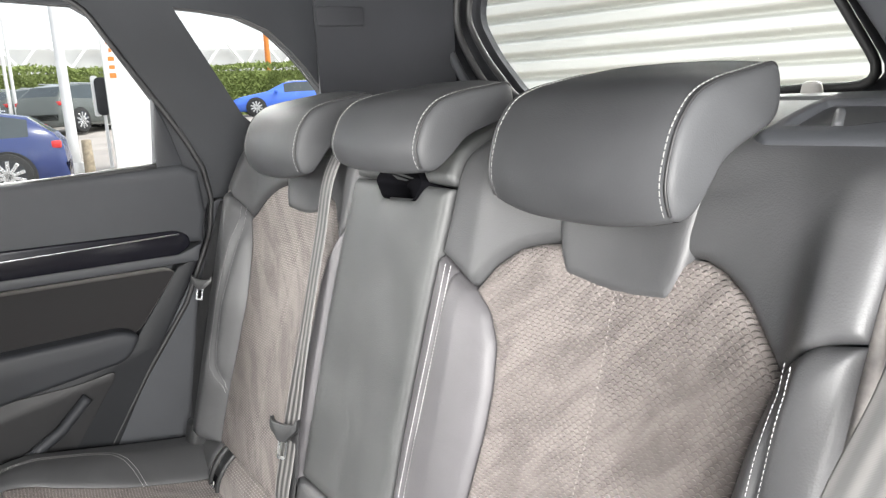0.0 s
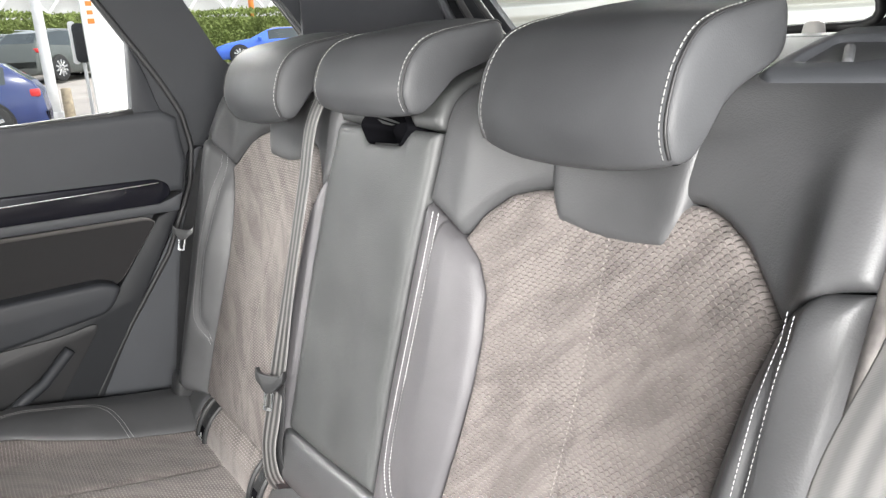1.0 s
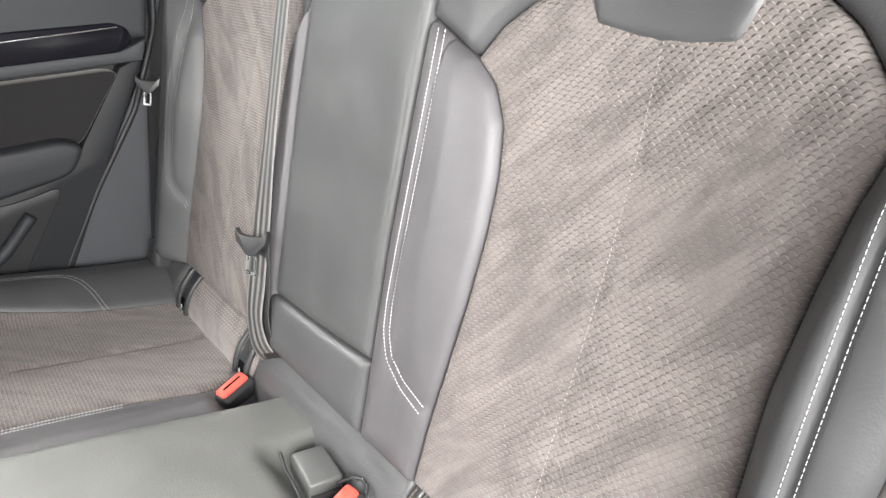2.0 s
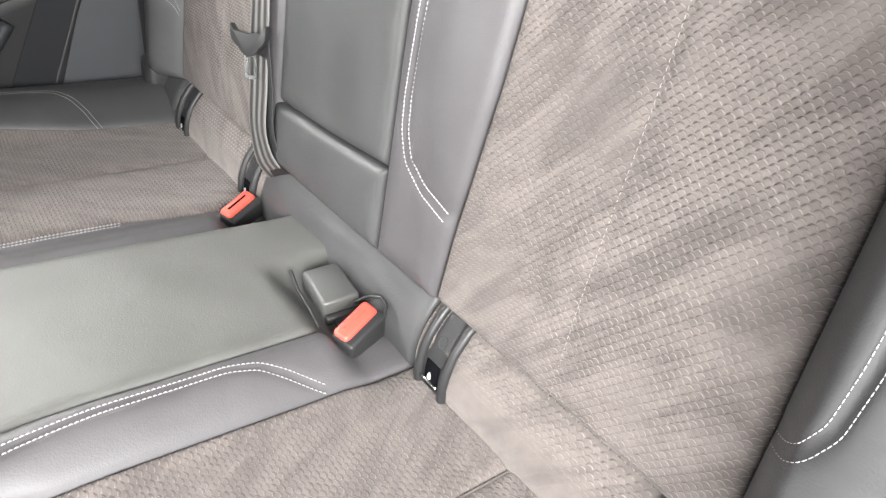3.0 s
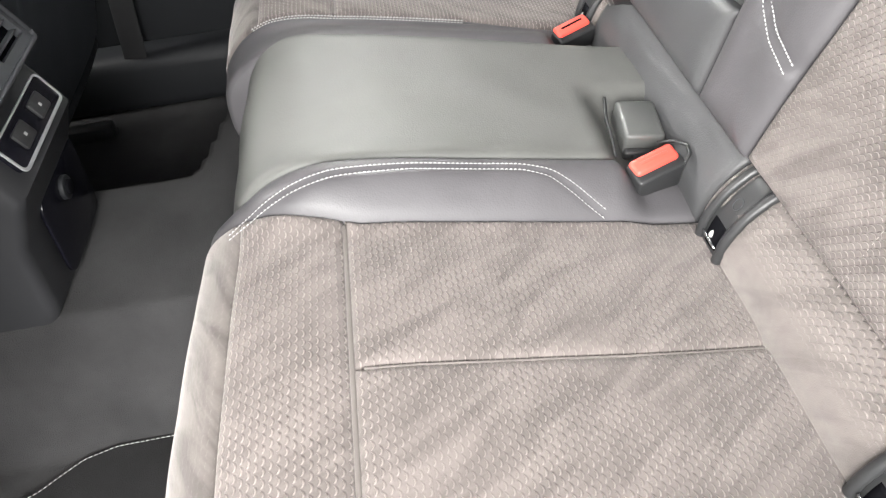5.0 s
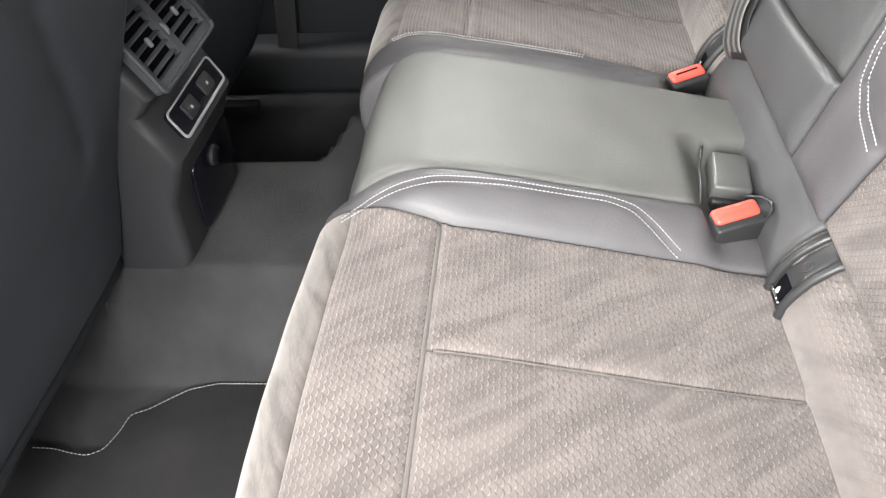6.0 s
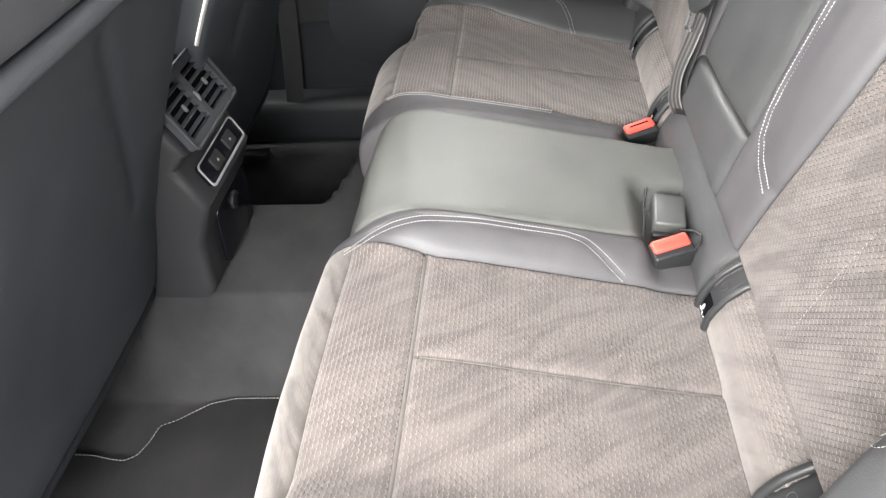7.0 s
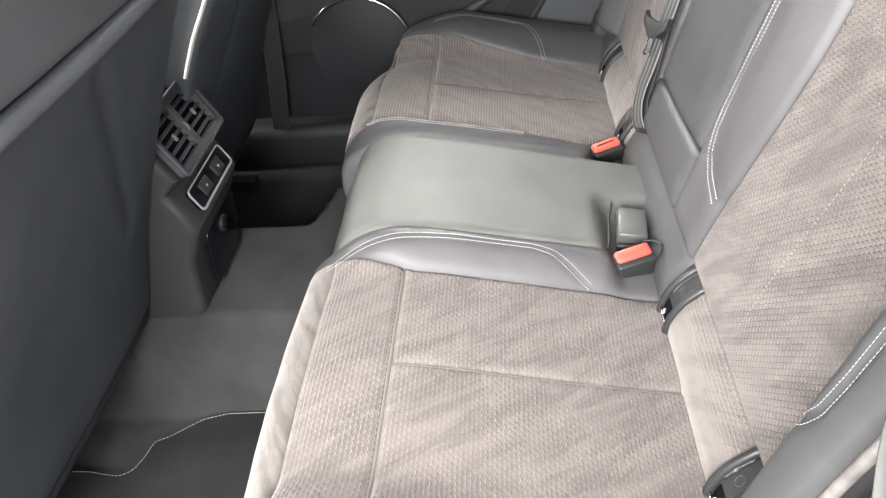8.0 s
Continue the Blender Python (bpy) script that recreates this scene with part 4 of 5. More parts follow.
mid_seat = thing("centre_cushion", "smooth grey leather centre seat cushion, raised above its neighbours", "seat cushion", at=(0, -0.2, 0))


def mid_relief(a, p):
    """A crowned top with a sunk pocket for the buckles."""
    pocket = step((a + 0.005) / 0.05) * step((p + 0.065) / 0.05)
    return 0.004 * np.exp(-((a / 0.12) ** 2)) - 0.036 * pocket


cc = Cover(MIDSEAT, mid_relief)
quilt("cushion_top", mid_seat, LIT_CUSHION_LEATHER, cc, lambda u: -0.72 + 0 * u, lambda u: 0.045 + 0 * u, lambda p: -FAR_SIDE(p) + 0.002, straight(0.142), 0.006, 0.02, (), 50, 90, 0.04, "plain grey leather top", 0.0022)
part("seat_base", prism([(-0.455, 0.17), (-0.468, 0.2), (-0.40, 0.28), (0.02, 0.25), (0.03, 0.17)], 0.28, side_pose(-0.14)), TRIM_DARK, mid_seat, "dark base under the cushion")

# ---- padded roll along the foot of the backrests ----
ROLL = [(0.0, 0.045, 0.235), (0.12, 0.033, 0.262), (0.3, 0.035, 0.292), (0.5, 0.045, 0.316), (0.7, 0.058, 0.335), (0.88, 0.074, 0.350), (1.0, 0.094, 0.356)]
lower_roll = thing("backrest_roll", "padded suede and leather roll along the foot of the backrests", "seat padding", at=(0, 0.06, 0.25))
for mirror in (1, -1):
    cr = Cover(ROLL, lambda a, p: 0.007 * np.sin(np.pi * np.clip(p, 0, 1)), mirror)
    quilt("suede_roll", lower_roll, SUEDE_ROLL, cr, lambda u: 0.02 + 0 * u, lambda u: 0.99 + 0 * u, straight(0.205), straight(0.57), 0.005, 0.03, [([(0.2, 0.13), (0.6, 0.13)], 0.0022, 0.03)], 60, 30, 0.03, "grey suede strip, embossed along its upper half", 0.0018, 0.001, 0.13)
    quilt("leather_end", lower_roll, LEATHER, cr, lambda u: 0.02 + 0 * u, lambda u: 0.99 + 0 * u, straight(0.572), straight(0.66), 0.006, 0.03, (), 16, 20, 0.03, "dark leather end")
cl = Cover(ROLL, lambda a, p: 0.006 + 0 * a)
quilt("leather_roll", lower_roll, LEATHER, cl, lambda u: 0.02 + 0 * u, lambda u: 1.0 + 0 * u, straight(-0.203), straight(0.203), 0.007, 0.08, (), 50, 24, 0.03, "smooth dark leather roll", 0.003)


def isofix(x):
    """A plastic guide for a child seat, sunk into the roll, with a white printed mark."""
    ob = thing("child_seat_anchor", "black plastic child seat anchor guide with a white mark", "anchor point", "child seat anchors", at=(x, 0.05, 0.31))
    c = Cover(ROLL, lambda a, p: 0.005 * np.sin(np.pi * np.clip(p, 0, 1)))
    quilt("guide", ob, PLASTIC, c, in_u([(0, 0.18), (0.5, 0.11), (1, 0.18)], 0, 1), lambda u: 0.99 + 0 * u, straight(x - 0.0245), straight(x + 0.0245), 0.008, 0.012, [([(x - 0.016, 0.5), (x - 0.016, 1.1)], 0.002, 0.003), ([(x + 0.016, 0.5), (x + 0.016, 1.1)], 0.002, 0.003)], 26, 26, 0.02, "", 0.0)
    # raised near-black patch that stands for the shade in the guide
    quilt("mouth", ob, HOLE, c, lambda u: 0.23 + 0 * u, lambda u: 0.44 + 0 * u, straight(x - 0.016), straight(x + 0.016), 0.0105, 0.012, (), 10, 10, 0.01, "near-black patch for the shade in the opening", 0.0, 0.0)
    for s in (-1, 1):
        rim = c.place(np.full(16, x + s * 0.021), np.linspace(0.17, 0.98, 16), np.full(16, 0.0085))
        mesh_part("rim", *tube_mesh(rim, 0.0055, 10), PLASTIC, ob, "raised rim")
    lip = c.place(np.linspace(x - 0.021, x + 0.021, 12), np.full(12, 0.17) - 0.05 * np.sin(np.linspace(0, np.pi, 12)), np.full(12, 0.008))
    mesh_part("lip", *tube_mesh(lip, 0.0052, 10), PLASTIC, ob, "rounded lower lip")
    bar = c.place(np.linspace(x - 0.014, x + 0.014, 4), np.full(4, 0.28), np.full(4, 0.011))
    mesh_part("bar", *tube_mesh(bar, 0.0018, 8), STEEL, ob, "steel anchor bar")
    mx = x + 0.6 * np.array([-0.0045, 0.0, 0.0045, 0.0032, 0.0, -0.003])
    mp = np.array([0.31, 0.30, 0.312, 0.34, 0.355, 0.34])
    mark = np.concatenate([c.place(mx, mp, np.full(6, 0.0118)), c.place(mx, mp, np.full(6, 0.009))])
    sides = [(i, (i + 1) % 6, 6 + (i + 1) % 6, 6 + i) for i in range(6)]
    mesh_part("mark", mark, [tuple(range(6)), tuple(range(6, 12)), *sides], WHITE_LABEL, ob, "small white printed mark", False)
    t = np.linspace(0, 2 * np.pi, 21)
    ringp = c.place(x + 0.0055 * np.cos(t), 0.62 + 0.05 * np.sin(t), np.full(21, 0.0082))
    mesh_part("emblem", *tube_mesh(ringp, 0.0006, 6), TRIM, ob, "small moulded round emblem")
    return ob


for x in (0.244, 0.536, -0.237, -0.518):
    isofix(x)

# ---- belts and buckles ----


def ribbon(name, path, width, parent, mat=None, label="", thick=0.0022):
    """Flat webbing along (place, sideways) pairs."""
    P = np.array([p for p, _ in path], float)
    S = np.array([s for _, s in path], float)
    s = np.concatenate([[0], np.cumsum(np.linalg.norm(np.diff(P, axis=0), axis=1))])
    t = np.linspace(0, s[-1], 60)
    fp, fs = curve(np.column_stack([s, P])), curve(np.column_stack([s, S]))
    C, W = fp(t), fs(t)
    W /= np.linalg.norm(W, axis=1, keepdims=True)
    D = np.gradient(C, axis=0)
    N = np.cross(D, W)
    N /= np.linalg.norm(N, axis=1, keepdims=True)
    verts, uvs, faces = [], [], []
    cols = (-1, -0.94, -0.5, 0, 0.5, 0.94, 1)
    k = len(cols)
    for side in (1, -1):
        for i in range(60):
            for w in cols:
                lift = 0.35 if abs(w) == 1 else 1.0
                verts.append(C[i] + W[i] * w * width / 2 + N[i] * side * thick / 2 * lift)
                uvs.append((w * width / 2, t[i]))
    n = 60 * k
    for i in range(59):
        for j in range(k - 1):
            a = i * k + j
            faces.append((a, a + 1, a + k + 1, a + k))
            faces.append((n + a, n + a + k, n + a + k + 1, n + a + 1))
        for j in (0, k - 1):
            a = i * k + j
            faces.append((a, a + k, n + a + k, n + a))
    return mesh_part(name, verts, faces, mat or WEBBING, parent, label, True, uvs)


def tongue(parent, m):
    """The latch plate of a belt: a black moulded grip round a slot, with a steel blade."""
    grip = prism(smooth_loop([(-0.034, 0.014), (-0.026, 0.004), (0.0, 0.0), (0.026, 0.004), (0.034, 0.014), (0.033, -0.008), (0.02, -0.022), (0.008, -0.034), (-0.008, -0.034), (-0.02, -0.022), (-0.033, -0.008)], 4), 0.012, m @ pose(0, 0, -0.006), 0.003, 2)
    ob = part("latch_grip", grip, PLASTIC, parent, "black plastic latch grip", True)
    part("latch_blade", holed(rounded([(-0.0115, -0.03), (0.0115, -0.03), (0.0115, -0.072), (-0.0115, -0.072)], 0.004), [rounded([(-0.0065, -0.036), (0.0065, -0.036), (0.0065, -0.066), (-0.0065, -0.066)], 0.001)], 0.003, m @ pose(0, 0, -0.0015)), STEEL, ob, "bright steel latch blade")


centre_belt = thing("centre_seat_belt", "grey woven seat belt hanging over the backrest, latch unfastened", "seat belt", at=(-0.2, 0.08, 0.5))
side_x, turned_x = (0.96, 0.1, 0.0), (0.98, -0.08, 0.0)
ribbon("webbing", [((-0.208, 0.225, 1.0), turned_x), ((-0.206, 0.192, 0.95), turned_x), ((-0.205, 0.164, 0.85), turned_x), ((-0.205, 0.119, 0.68), turned_x), ((-0.203, 0.085, 0.55), side_x), ((-0.198, 0.063, 0.47), side_x), ((-0.190, 0.045, 0.40), side_x), ((-0.176, 0.045, 0.36), (0.9, 0.3, 0.2)), ((-0.165, 0.06, 0.335), (0.8, 0.5, 0.2))], 0.047, centre_belt, label="grey woven webbing")
ribbon("webbing", [((-0.197, 0.078, 0.53), side_x), ((-0.189, 0.067, 0.47), side_x), ((-0.178, 0.052, 0.40), side_x), ((-0.160, 0.052, 0.36), (0.9, 0.3, 0.2)), ((-0.150, 0.065, 0.335), (0.8, 0.5, 0.2))], 0.047, centre_belt, BLACK_WEB, label="dark woven webbing")
tongue(centre_belt, pose(-0.192, 0.064, 0.540, 74, 0, 30) @ Matrix.Scale(0.80, 4))
far_belt = thing("outer_seat_belt", "grey woven seat belt hanging beside the closed door", "seat belt", "outer seat belts", at=(-0.65, 0.08, 0.5))
sy = (-0.97, -0.22, 0.0)
ribbon("webbing", [((-0.672, 0.16, 0.86), sy), ((-0.668, 0.135, 0.80), sy), ((-0.665, 0.094, 0.68), sy), ((-0.662, 0.062, 0.52), sy), ((-0.66, 0.04, 0.40), sy), ((-0.66, 0.026, 0.31), sy)], 0.046, far_belt, BLACK_WEB, label="dark woven webbing")
ribbon("webbing", [((-0.664, 0.10, 0.68), sy), ((-0.666, 0.072, 0.52), sy), ((-0.664, 0.05, 0.40), sy), ((-0.664, 0.034, 0.31), sy)], 0.046, far_belt, label="grey woven webbing")
part("belt_guide", block((0.05, 0.05, 0.10), pose(-0.662, 0.036, 0.335, -12), 0.015, 3), PLASTIC, far_belt, "black belt guide at the seat", True)
tongue(far_belt, pose(-0.655, 0.083, 0.70, 78, 0, 62) @ pose(0, 0, 0, 0, 0, -10) @ Matrix.Scale(0.62, 4))
near_belt = thing("outer_seat_belt", "grey woven seat belt hanging beside the open door", "seat belt", "outer seat belts", at=(0.68, 0.12, 0.6))
sn = (1.0, 0.06, 0.0)
ribbon("webbing", [((0.705, 0.30, 1.06), sn), ((0.705, 0.215, 0.965), sn), ((0.705, 0.128, 0.873), sn), ((0.705, 0.046, 0.78), sn), ((0.722, 0.030, 0.70), sn), ((0.738, 0.050, 0.58), (0.5, 0.85, 0.0)), ((0.742, 0.055, 0.42), (0.3, 0.95, 0.0)), ((0.742, 0.05, 0.3), (0.3, 0.95, 0.0))], 0.047, near_belt, ROSE_WEB, label="pale grey woven webbing")
part("anchor_plate", block((0.012, 0.05, 0.07), pose(0.742, 0.05, 0.28), 0.004, 2), PLASTIC, near_belt, "black belt anchor plate", True)
trim = prism(rounded([(-0.10, 0.05), (-0.02, 0.30), (0.03, 0.42), (0.10, 0.62), (0.2, 0.9), (0.5, 1.0), (0.5, 0.05)], 0.03), 0.06, side_pose(0.665), 0.02, 3)
shell("wheel_arch_trim", trim, TRIM_DARK, "dark plastic trim beside the backrest", True)


def buckle(m, label, flip=False):
    """A seat belt buckle: black body with a red press button."""
    ob = thing("seat_belt_buckle", label, "buckle", "seat belt buckles", at=m.translation)
    part("body", block((0.058, 0.030, 0.06), m @ pose(0, -0.004, -0.024), 0.004, 3), PLASTIC, ob, "black plastic body", True)
    part("button", block((0.053, 0.021, 0.018), m @ pose(0, 0.001, 0.0015), 0.005, 3), RED, ob, "red press button", True)
    # on one buckle a near-black bar stands for the shade in the slot
    part("slot", block((0.036, 0.005, 0.004), m @ pose(0, 0.002, 0.0092), 0.0015, 1), (HOLE if flip else RED), ob, "moulded slot along the button")
    return ob


buckle(pose(0.153, -0.010, 0.325, 16, -8, 106), "black seat belt buckle with a bright red press button")
buckle(pose(-0.188, -0.008, 0.306, 16, -8, 110), "black seat belt buckle, red press button with a dark slot", True)
turned = thing("turned_buckle", "black plastic seat belt buckle lying face down in its pocket", "buckle", "seat belt buckles", at=(0.075, 0.0, 0.35))
tm = pose(0.076, -0.001, 0.318, -6, 4, -6)
part("body", block((0.066, 0.046, 0.030), tm, 0.005, 3), LIT_BUCKLE, turned, "", True)
part("front_lip", block((0.010, 0.044, 0.016), tm @ pose(0.034, 0, -0.010, 0, 25), 0.004, 3), PLASTIC, turned, "rounded lower lip", True)
part("stalk", block((0.034, 0.026, 0.014), tm @ pose(0.052, 0.0, -0.014, 0, 12), 0.005, 3), TRIM_DARK, turned, "short plastic stalk", True)
cord = resample([(0.112, 0.010, 0.320), (0.122, 0.026, 0.327), (0.136, 0.033, 0.330), (0.152, 0.030, 0.330), (0.162, 0.020, 0.324)], 0.003)
mesh_part("loop", *tube_mesh(cord, 0.0020, 8), PLASTIC, turned, "thin black retaining loop")
side_cord = resample([(0.026, -0.026, 0.330), (0.06, -0.034, 0.326), (0.095, -0.037, 0.322), (0.125, -0.042, 0.318)], 0.004)
mesh_part("loop", *tube_mesh(side_cord, 0.0022, 8), PLASTIC, turned, "thin black rim of the pocket")

# ---- front seats seen from behind ----


INNER_EDGE = lines([(-1.25, 0.03), (-0.80, 0.044), (-0.66, 0.062), (-0.52, 0.080), (-0.2, 0.10)])


FAR_EDGE = lines([(-1.25, 0.18), (-0.80, 0.13), (-0.66, 0.10), (-0.60, 0.072), (-0.55, 0.060), (-0.2, 0.07)])


def front_seat(mirror, label):
    ob = thing("car_seat", label, "car seat", "front seats", at=(0.36 * mirror, -0.9, 0.0))
    prof = [(-1.25, -0.40, 1.25), (-1.0, -0.48, 1.0), (-0.80, -0.562, 0.80), (-0.738, -0.592, 0.738), (-0.55, -0.682, 0.55), (-0.383, -0.756, 0.383), (-0.18, -0.83, 0.18), (-0.08, -0.88, 0.08)]

    def curl(a, p):
        e = np.abs(a - 0.36) / 0.26
        return -0.004 * np.clip(e, 0, 1.1) ** 6 - 0.004 * np.clip(e, 0, 1) ** 2
    c = Cover(prof, curl, mirror)
    inner_edge = INNER_EDGE if mirror > 0 else FAR_EDGE
    quilt("back_shell", ob, SEAT_SHELL, c, lambda u: -0.778 + 0 * u, lambda u: -0.205 - 0.0 * u, inner_edge, straight(0.63), 0.006, 0.02, [([(0.335, -0.735), (0.312, -0.689), (0.280, -0.623), (0.232, -0.529), (0.20, -0.46)], 0.006, 0.013)], 60, 60, 0.09, "dark grey soft back panel")
    quilt("upper_back", ob, SEAT_LEATHER, c, lambda u: -1.2 + 0 * u, lambda u: -0.784 + 0 * u, inner_edge, straight(0.63), 0.010, 0.02, (), 50, 40, 0.09, "dark leather upper back")
    a = np.linspace(0.060, 0.62, 40)
    mesh_part("edge_cord", *tube_mesh(c.place(a, -0.776 + 0.010 * (a - 0.06), np.full(40, 0.006)), 0.011, 10), SEAT_LEATHER, ob, "rounded leather edge across the back")
    low = np.linspace(0.10, 0.62, 30)
    mesh_part("lower_edge", *tube_mesh(c.place(low, np.full(30, -0.186), np.full(30, -0.012)), 0.018, 12), TRIM_DARK, ob, "rounded lower edge of the back")
    if mirror < 0:
        # a highlight along the inner edge, built as a thin pale cord
        p = np.linspace(-1.1, -0.545, 40)
        mesh_part("edge_cord", *tube_mesh(c.place(FAR_EDGE(p) - 0.002, p, np.full(40, -0.004)), 0.0032, 8), PALE_TRIM, ob, "pale piping along the inner edge")
    m = side_pose(0.13 if mirror > 0 else -0.61)
    part("side_board", prism(rounded([(-0.93, 0.17), (-0.80, 0.40), (-0.66, 0.70), (-0.58, 0.90), (-0.70, 0.95), (-1.3, 0.32), (-1.4, 0.2), (-1.3, 0.1)], 0.05), 0.48, m, 0.03, 3), TRIM_DARK, ob, "dark seat frame and cushion", True)
    for x in (0.14, 0.56):
        part("rail", block((0.035, 0.5, 0.03), pose(x * mirror, -1.1, 0.03), 0.006), PLASTIC, ob, "black seat rail", True)
    rod_pts = resample([(0.135 * mirror, -0.855, 0.165), (0.13 * mirror, -0.875, 0.10), (0.135 * mirror, -0.885, 0.06)], 0.01)
    mesh_part("rail_clip", *tube_mesh(rod_pts, 0.0035), STEEL, ob, "thin bright clip")
    return ob


front_seat(1, "dark front seat seen from behind, with a plain soft back panel")
front_seat(-1, "dark front seat seen from behind, across the tunnel")

# ---- centre console with rear vents ----
console = thing("centre_console", "dark grey centre console with rear air vents and charging sockets", "console", at=(-0.01, -0.8, 0.18))
face = [(-1.5, 0.16), (-0.74, 0.16), (-0.725, 0.19), (-0.715, 0.29), (-0.690, 0.345), (-0.682, 0.362), (-0.704, 0.408), (-0.714, 0.426), (-0.69, 0.452), (-0.732, 0.534), (-0.78, 0.565), (-1.5, 0.565)]
part("body", prism(face, 0.215, side_pose(-0.115), 0.014, 3), CONSOLE, console, "", True)
# the vent face slopes back: its own axes are x, and up the slope
vy, vz = -0.042, 0.082
vl = math.hypot(vy, vz)
VENT = Matrix(((1, 0, 0, -0.002), (0, vy / vl, vz / vl, -0.711 + 0.006), (0, vz / vl, -vy / vl, 0.493 + 0.003), (0, 0, 0, 1)))
frame_out = rounded([(-0.088, -0.049), (0.088, -0.049), (0.088, 0.049), (-0.088, 0.049)], 0.008)
openings = [rounded([(x0, -0.036), (x1, -0.036), (x1, 0.036), (x0, 0.036)], 0.003) for x0, x1 in ((-0.078, -0.007), (0.007, 0.078))]
part("vent_frame", holed(frame_out, openings, 0.012, VENT @ pose(0, 0, -0.002)), TRIM, console, "grey vent frame")
lip = [VENT @ Vector((x, y, 0.011)) for x, y in [*frame_out, frame_out[0]]]
mesh_part("vent_lip", *tube_mesh(lip, 0.003, 8), TRIM, console, "rounded outer lip of the vent")
# a black sheet close behind the slats paints the shade of the duct
part("vent_back", block((0.16, 0.08, 0.004), VENT @ pose(0, 0, -0.003)), HOLE, console, "near-black sheet for the shade behind the slats")
for cx in (-0.0425, 0.0425):
    for k in range(5):
        part("vent_slat", block((0.071, 0.0022, 0.008), VENT @ pose(cx, -0.028 + k * 0.014, 0.0035, 25), 0.0007, 1), TRIM, console)
    part("vent_knob", block((0.0055, 0.013, 0.006), VENT @ pose(cx, 0.0, 0.009), 0.0026, 3), TRIM_LIGHT, console, "small grey slider knob", True)
part("vent_wheel", rod(0.012, 0.006, VENT @ pose(0, -0.004, 0.002, 0, 90), 24, None, 0.002), TRIM_LIGHT, console, "grey thumb wheel", True)
PLATE = Matrix(((1, 0, 0, -0.012), (0, -0.45, 0.893, -0.697), (0, 0.893, 0.45, 0.391), (0, 0, 0, 1)))
part("socket_frame", holed(rounded([(-0.078, -0.021), (0.078, -0.021), (0.078, 0.021), (-0.078, 0.021)], 0.01), [rounded([(-0.0758, -0.0172), (0.0758, -0.0172), (0.0758, 0.0190), (-0.0758, 0.0190)], 0.008)], 0.0022, PLATE @ pose(0, 0, 0.0085)), LIT_CHROME, console, "bright socket frame")
part("socket_plate", prism(rounded([(-0.076, -0.019), (0.076, -0.019), (0.076, 0.019), (-0.076, 0.019)], 0.008), 0.010, PLATE, 0.002), GLOSS, console, "black socket plate", True)
for cx in (-0.03, 0.03):
    part("socket", prism(rounded([(cx - 0.017, -0.011), (cx + 0.017, -0.011), (cx + 0.017, 0.012), (cx - 0.017, 0.012)], 0.004), 0.004, PLATE @ pose(0, 0, 0.0095), 0.0015), PLASTIC, console, "square black charging socket", True)
    part("socket_mark", block((0.004, 0.004, 0.001), PLATE @ pose(cx, 0, 0.0137)), WHITE_LABEL, console, "tiny pale mark")
LOW = Matrix(((1, 0, 0, -0.02), (0, 0.09, 0.996, -0.716), (0, 0.996, -0.09, 0.255), (0, 0, 0, 1)))
part("lower_panel", prism(rounded([(-0.085, -0.06), (0.06, -0.06), (0.06, 0.06), (-0.085, 0.06)], 0.02), 0.006, LOW, 0.002), GLOSS, console, "gloss black lower panel", True)
part("power_socket", rod(0.016, 0.008, LOW @ pose(-0.01, 0.03, 0.008), 24, None, 0.002), DOOR_LOW, console, "round black power socket", True)
part("socket_cap", rod(0.010, 0.008, LOW @ pose(-0.01, 0.03, 0.012), 20, None, 0.002), HOLE, console, "dark socket cap", True)

# ---- floor mats and the strap of the far front belt ----
mat = thing("floor_mat", "black velour floor mat with a pale stitched edge", "floor mat", at=(0.45, -0.75, 0.0))
edge = [(0.178, -0.42), (0.178, -0.64), (0.180, -0.711), (0.192, -0.752), (0.212, -0.780), (0.229, -0.802), (0.240, -0.827), (0.270, -0.832), (0.298, -0.843), (0.309, -0.863), (0.306, -0.890), (0.300, -0.92), (0.300, -0.96)]
bm = prism([*edge, (0.70, -0.96), (0.70, -0.42)], 0.009, pose(0, 0, 0.002), 0.002)
part("mat_body", bm, MAT, mat, "", True)
ground_c = Cover([(-1.2, -1.2, 0.0115), (-0.6, -0.6, 0.0115), (0.0, 0.0, 0.0115)])
sew(mat, ground_c, [(x + 0.004, y) for x, y in edge], 0.0006, (0.0,), 0.005, 0.0068, 0.0013, THREAD)
strap = thing("front_seat_belt", "black front seat belt hanging beside the far door sill", "seat belt", at=(-0.66, -0.75, 0.3))
ribbon("webbing", [((-0.672, -0.72, 0.95), (0.2, 0.97, 0)), ((-0.675, -0.745, 0.55), (0.2, 0.97, 0)), ((-0.675, -0.77, 0.27), (0.2, 0.97, 0)), ((-0.67, -0.79, 0.12), (0.2, 0.97, 0))], 0.05, strap, BLACK_WEB)

# ---- outside: car park rising to a hedge, building behind the car ----
ASPHALT = grained("pale_paved_ground", (0.33, 0.30, 0.275), 0.2, 0.8, 60, 0.5, 0.004, 0.9)
HALL = grained("grey_white_wall", (0.55, 0.55, 0.54), 0.06, 0.3, 20, 0.1, 0.001, 0.6)
CLADDING = grained("white_metal_cladding", (0.60, 0.60, 0.56), 0.05, 0.7, 40, 0.1, 0.001, 0.45)
SIGN = grained("white_sign_panel", (0.8, 0.8, 0.79), 0.04, 1.5, 90, 0.1, 0.0006, 0.4)
